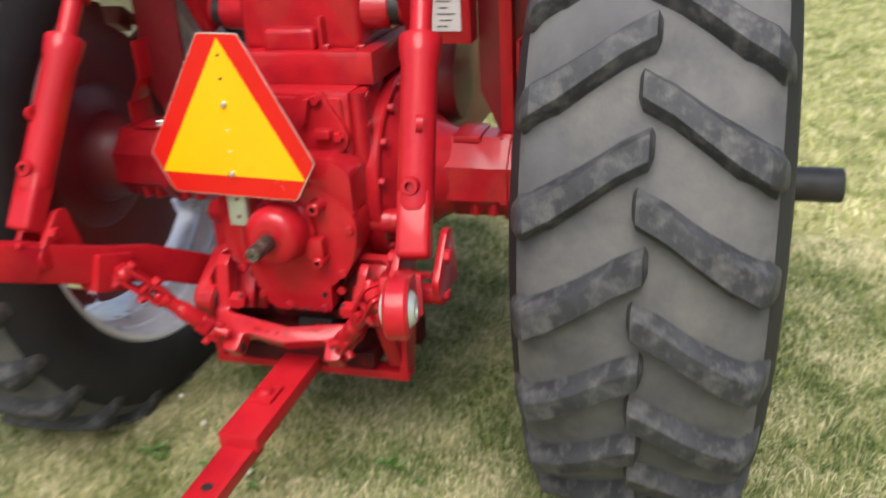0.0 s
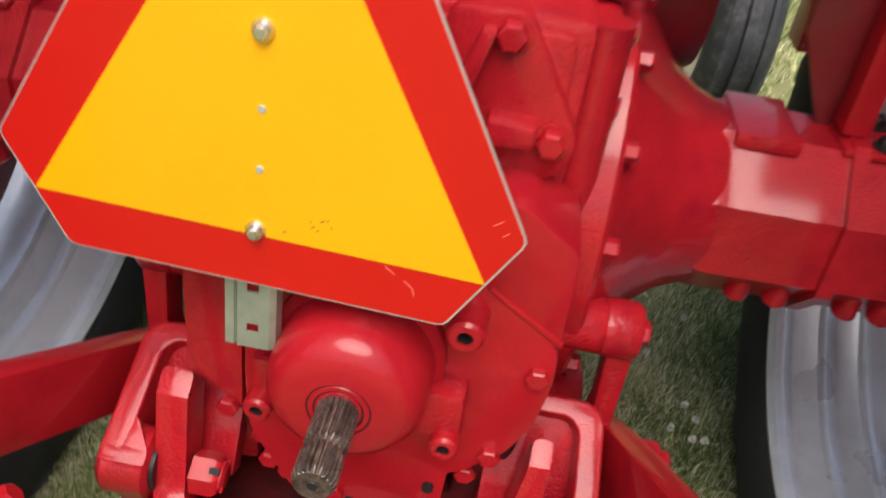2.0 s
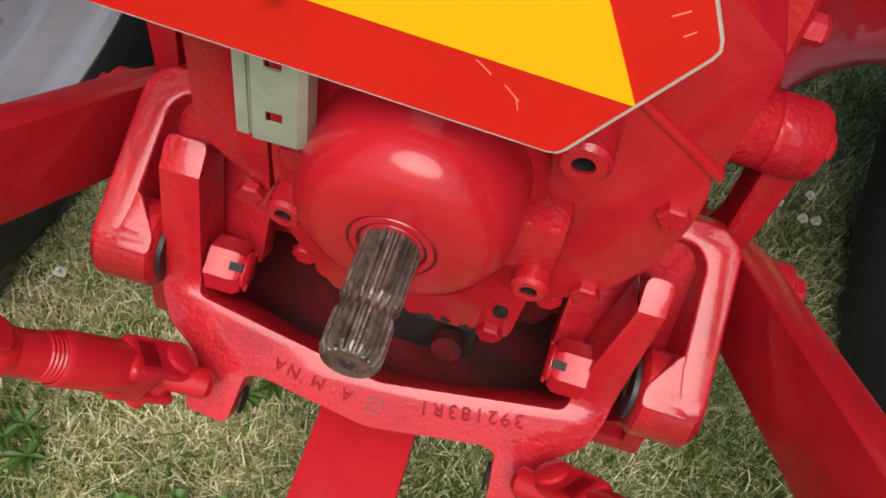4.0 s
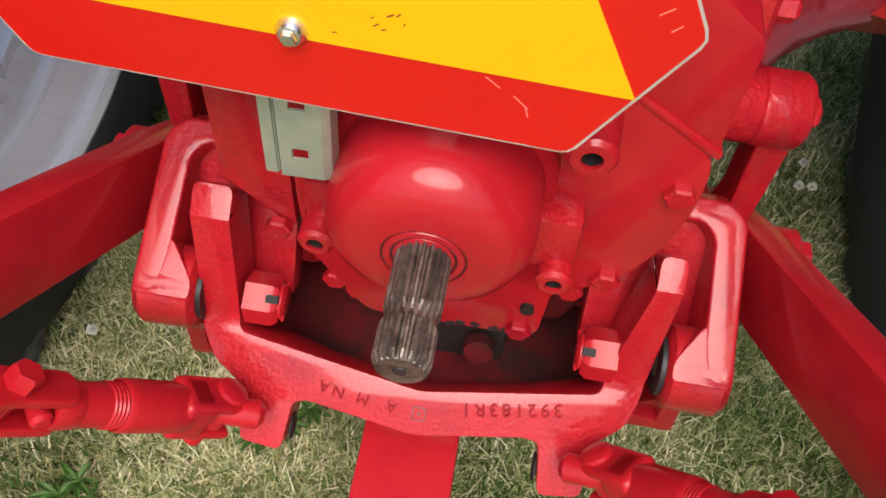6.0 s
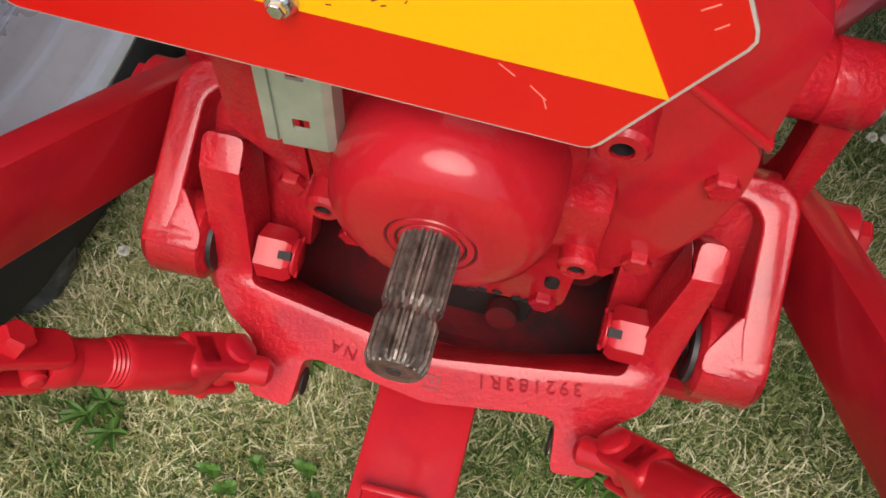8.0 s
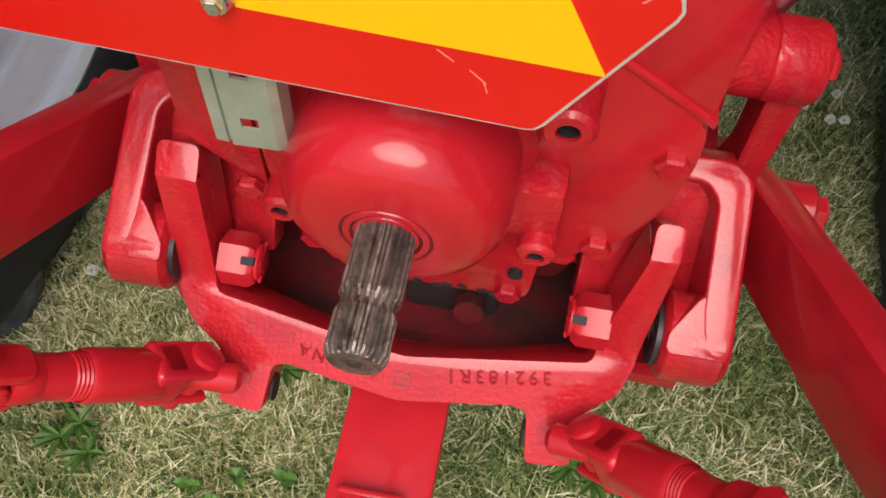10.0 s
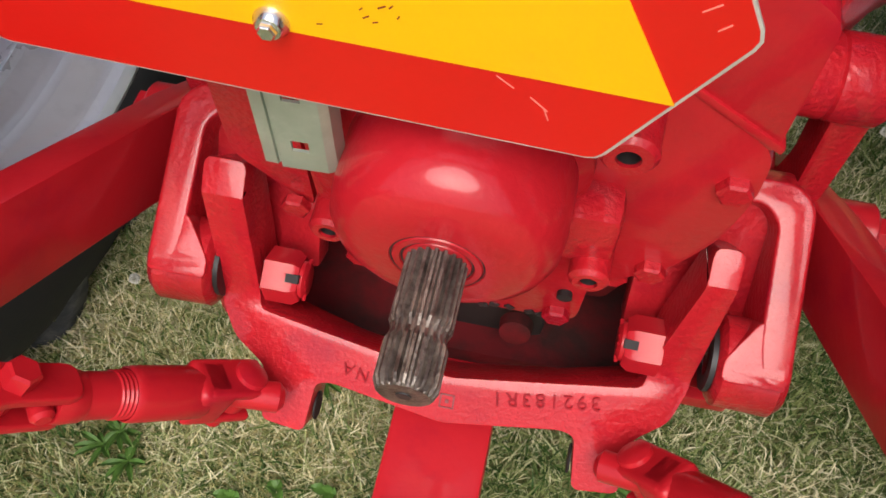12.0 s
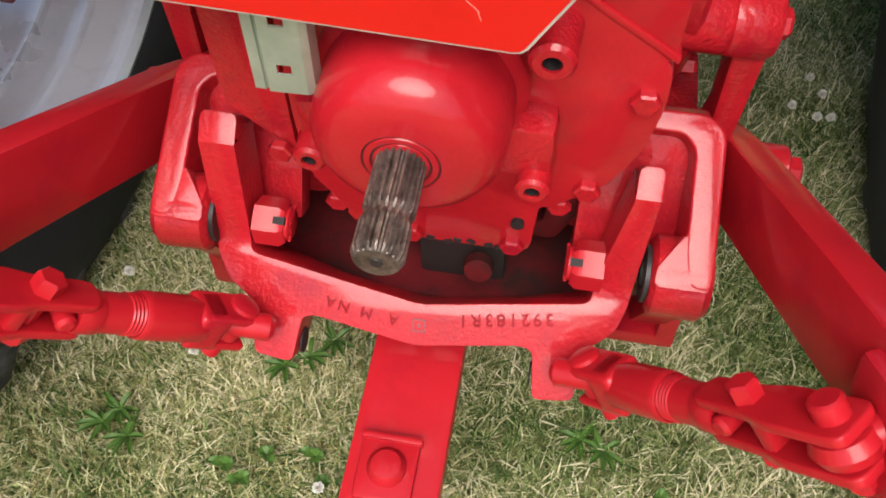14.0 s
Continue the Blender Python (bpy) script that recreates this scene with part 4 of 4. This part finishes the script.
def stabiliser(s):
    a, b = Vector((s * 0.158, -0.040, 0.430)), Vector((s * 0.293, -0.152, 0.628))
    u = (b - a).normalized()
    n = (b - a).length
    m = aim(a, b)
    st = part("stabiliser", lathe([(0.046, 0.0), (0.046, 0.0190), (0.050, 0.0205), (0.104, 0.0205), (0.109, 0.0200), (0.111, 0.0188), (0.109, 0.0175), (0.109, 0.0)], m, 32), paint_plate, tractor, "red adjustable check link between bail and lower link")
    fork = part("fork", merged(box(-0.0175, 0.0175, -0.006, 0.054, 0.0115, 0.0205, 0.004, m, 3), box(-0.0175, 0.0175, -0.006, 0.054, -0.0205, -0.0115, 0.004, m, 3), box(-0.0185, 0.0185, 0.026, 0.060, -0.0205, 0.0205, 0.007, m, 3)), paint_plate, st)
    part("fork_pin", merged(lathe([(0, 0), (0, 0.014), (0.004, 0.0135), (0.006, 0.010), (0.0065, 0)], m @ pose(0, 0.010, 0.0202, 90, 0, 0), 24), lathe([(0, 0), (0, 0.010), (0.018, 0.010), (0.020, 0)], m @ pose(0, 0.010, -0.020, -90, 0, 0), 14)), paint_plate, fork)
    part("lug_eye", merged(rod(a - Vector((s * 0.032, 0, 0)), a + u * 0.022, 0.0125, 0.0115, 0.005), lathe([(-0.011, 0.015), (0.011, 0.015), (0.011, 0), (-0.011, 0)], m @ pose(0, 0.012, 0, 90, 0, 0), 20)), paint_smooth, st)
    part("thread", merged(*[lathe([(0.106 + 0.0035 * k, 0.0165), (0.1075 + 0.0035 * k, 0.0178), (0.109 + 0.0035 * k, 0.0165)], m, 28) for k in range(5)], lathe([(0.10, 0.0167), (0.165, 0.0167)], m, 28)), paint_plate, st)
    # yoke: two plates joined by a rounded heel and a web, with a pin through the first slot
    plate_shape = rounded([(-0.0140, 0.152), (0.0140, 0.152), (0.0150, n - 0.062), (0.0195, n - 0.045), (0.0195, n + 0.016), (-0.0195, n + 0.016), (-0.0195, n - 0.045), (-0.0150, n - 0.062)], 0.010, 3)
    flat = m @ pose(0, 0, 0, -90, 0, 0)
    body = part("clevis", merged(lathe([(0.142, 0.0), (0.142, 0.0150), (0.147, 0.0180), (0.160, 0.0185), (0.166, 0.0175), (0.166, 0.0)], m, 28), prism(plate_shape, 0.0110, 0.0195, flat, 0.0035, 3), prism(plate_shape, -0.0195, -0.0110, flat, 0.004, 3),
                                 box(-0.0150, 0.0150, n - 0.060, n - 0.048, -0.015, 0.015, 0.004, m)), paint_plate, st)
    for k, q, sides in ((0.196, 0.0115, 6), (n - 0.002, 0.0115, 20)):
        part("clevis_bolt", merged(lathe([(-0.036, 0), (-0.036, 0.008), (0.0185, 0.008), (0.0185, q), (0.031, q), (0.033, q * 0.82), (0.033, 0)], m @ pose(0, k, 0, 90, 0, 0), sides),
                                   lathe([(-0.031, 0), (-0.031, 0.0115), (-0.0190, 0.0115), (-0.0190, 0)], m @ pose(0, k, 0, 90, 0, 0), 6)), paint_plate, body, angle=25)
    part("slot_pin", rod(m @ Vector((-0.018, 0.174, 0)), m @ Vector((0.018, 0.174, 0)), 0.0080), paint_plate, body)
    part("ball", lathe([(-0.0105, 0.012), (-0.0085, 0.019), (0.0, 0.0225), (0.0085, 0.019), (0.0105, 0.012)], m @ pose(0, n - 0.002, 0, 90, 0, 0), 28), paint_plate, st)
    part("neck", rod(b, b + Vector((s * 0.035, 0.015, 0.012)), 0.013), paint_plate, st)


for s in (1, -1):
    lower_link(s)
    lift_rod(s)
    stabiliser(s)


# ---- plants in the lawn ----
def clover():
    thing = tagged(new("white_clover"), "small white clover flower head in the grass", "flower", group="clover flowers in the lawn")
    part("stem", rod((0, 0, -0.005), (0.003, 0.002, 0.045), 0.0009, 0.0007, 0.0002, 6), leaf_mat, thing)
    bm = bmesh.new()
    rng = random.Random(5)
    for k in range(46):
        u = 1 - 1.75 * (k + 0.5) / 46
        a = 2.399963 * k
        d = Vector((math.sqrt(max(0, 1 - u * u)) * math.cos(a), math.sqrt(max(0, 1 - u * u)) * math.sin(a), u))
        q = Vector((0.003, 0.002, 0.05))
        r = 0.0075 * rng.uniform(0.85, 1.15)
        side = d.orthogonal().normalized() * 0.0017
        bm.faces.new([bm.verts.new(q + d * 0.002 - side), bm.verts.new(q + d * 0.002 + side), bm.verts.new(q + d * r + side * 0.8), bm.verts.new(q + d * r - side * 0.8)])
        up = d.cross(side).normalized() * 0.0015
        bm.faces.new([bm.verts.new(q + d * 0.002 - up), bm.verts.new(q + d * 0.002 + up), bm.verts.new(q + d * r + up), bm.verts.new(q + d * r - up)])
    part("flower_head", bm, clover_mat, thing, "white clover head", smooth=False)
    return thing


def weed(name, label, count, length, width, lift, seed):
    thing = tagged(new(name), label, "weed", group="weeds in the lawn")
    rng = random.Random(seed)
    for k in range(count):
        a = 2 * math.pi * k / count + rng.uniform(-0.9, 0.9)
        n = length * rng.uniform(0.45, 1.4)
        rise = rng.uniform(0.3, 2.2)
        bm = bmesh.new()
        rows = []
        for u in (0, 0.15, 0.35, 0.6, 0.85, 1.0):
            w = width * (0.12 + math.sin(math.pi * min(1, u * 0.95 + 0.05)) ** 0.8) * rng.uniform(0.85, 1.1) * (0.15 if u == 1.0 else 1)
            z = lift * rise * math.sin(u * 2.2) + 0.004
            rows.append([bm.verts.new((n * u, -w / 2, z + 0.003)), bm.verts.new((n * u, 0, z)), bm.verts.new((n * u, w / 2, z + 0.003))])
        for p, q in zip(rows, rows[1:]):
            for j in range(2):
                bm.faces.new((p[j], p[j + 1], q[j + 1], q[j]))
        bm.transform(pose(0, 0, 0.008, 0, 0, math.degrees(a)))
        part("leaf", bm, leaf_mat, thing)
    return thing


first = clover()
spots = [(-0.484, 0.197), (-0.353, 0.09), (0.524, 0.765), (0.494, 0.697), (0.535, 0.679), (0.539, 0.728), (0.561, 0.676), (0.483, 1.303), (0.42, 1.05), (0.36, 1.18), (0.45, 0.90), (0.40, 1.42), (0.512, 0.343), (0.55, 1.05), (-0.13, -0.06), (0.30, 1.35), (0.38, 0.82)]
first.matrix_basis = pose(*spots[0], 0)
for k, (x, y) in enumerate(spots[1:]):
    copy_thing(first, pose(x, y, -0.004 * (k % 3), 6 * math.sin(k), 5 * math.cos(2 * k), 77 * k))
dock = weed("broadleaf_weed", "dark green broad-leaved weed flat in the grass", 9, 0.027, 0.0075, 0.008, 2)
dock.matrix_basis = pose(-0.44, -0.022, 0.012)
for x, y, turn in ((-0.40, -0.035, 40), (-0.425, 0.0, 100), (0.195, 0.06, 10), (0.225, 0.05, 70), (-0.22, 0.10, 25), (-0.16, 0.15, 80), (-0.19, 0.12, 130)):
    copy_thing(dock, pose(x, y, 0.012, 0, 0, turn))
trefoil = weed("clover_leaves", "bright green clover leaves low in the grass", 4, 0.015, 0.013, 0.010, 9)
trefoil.matrix_basis = pose(-0.146, -0.02, 0.014)
for x, y, turn in ((-0.233, -0.065, 35), (-0.13, -0.055, 80), (-0.21, -0.03, 140), (-0.26, -0.05, 10), (0.30, 0.0, 60), (-0.10, -0.10, 20)):
    copy_thing(trefoil, pose(x, y, 0.014, 0, 0, turn))
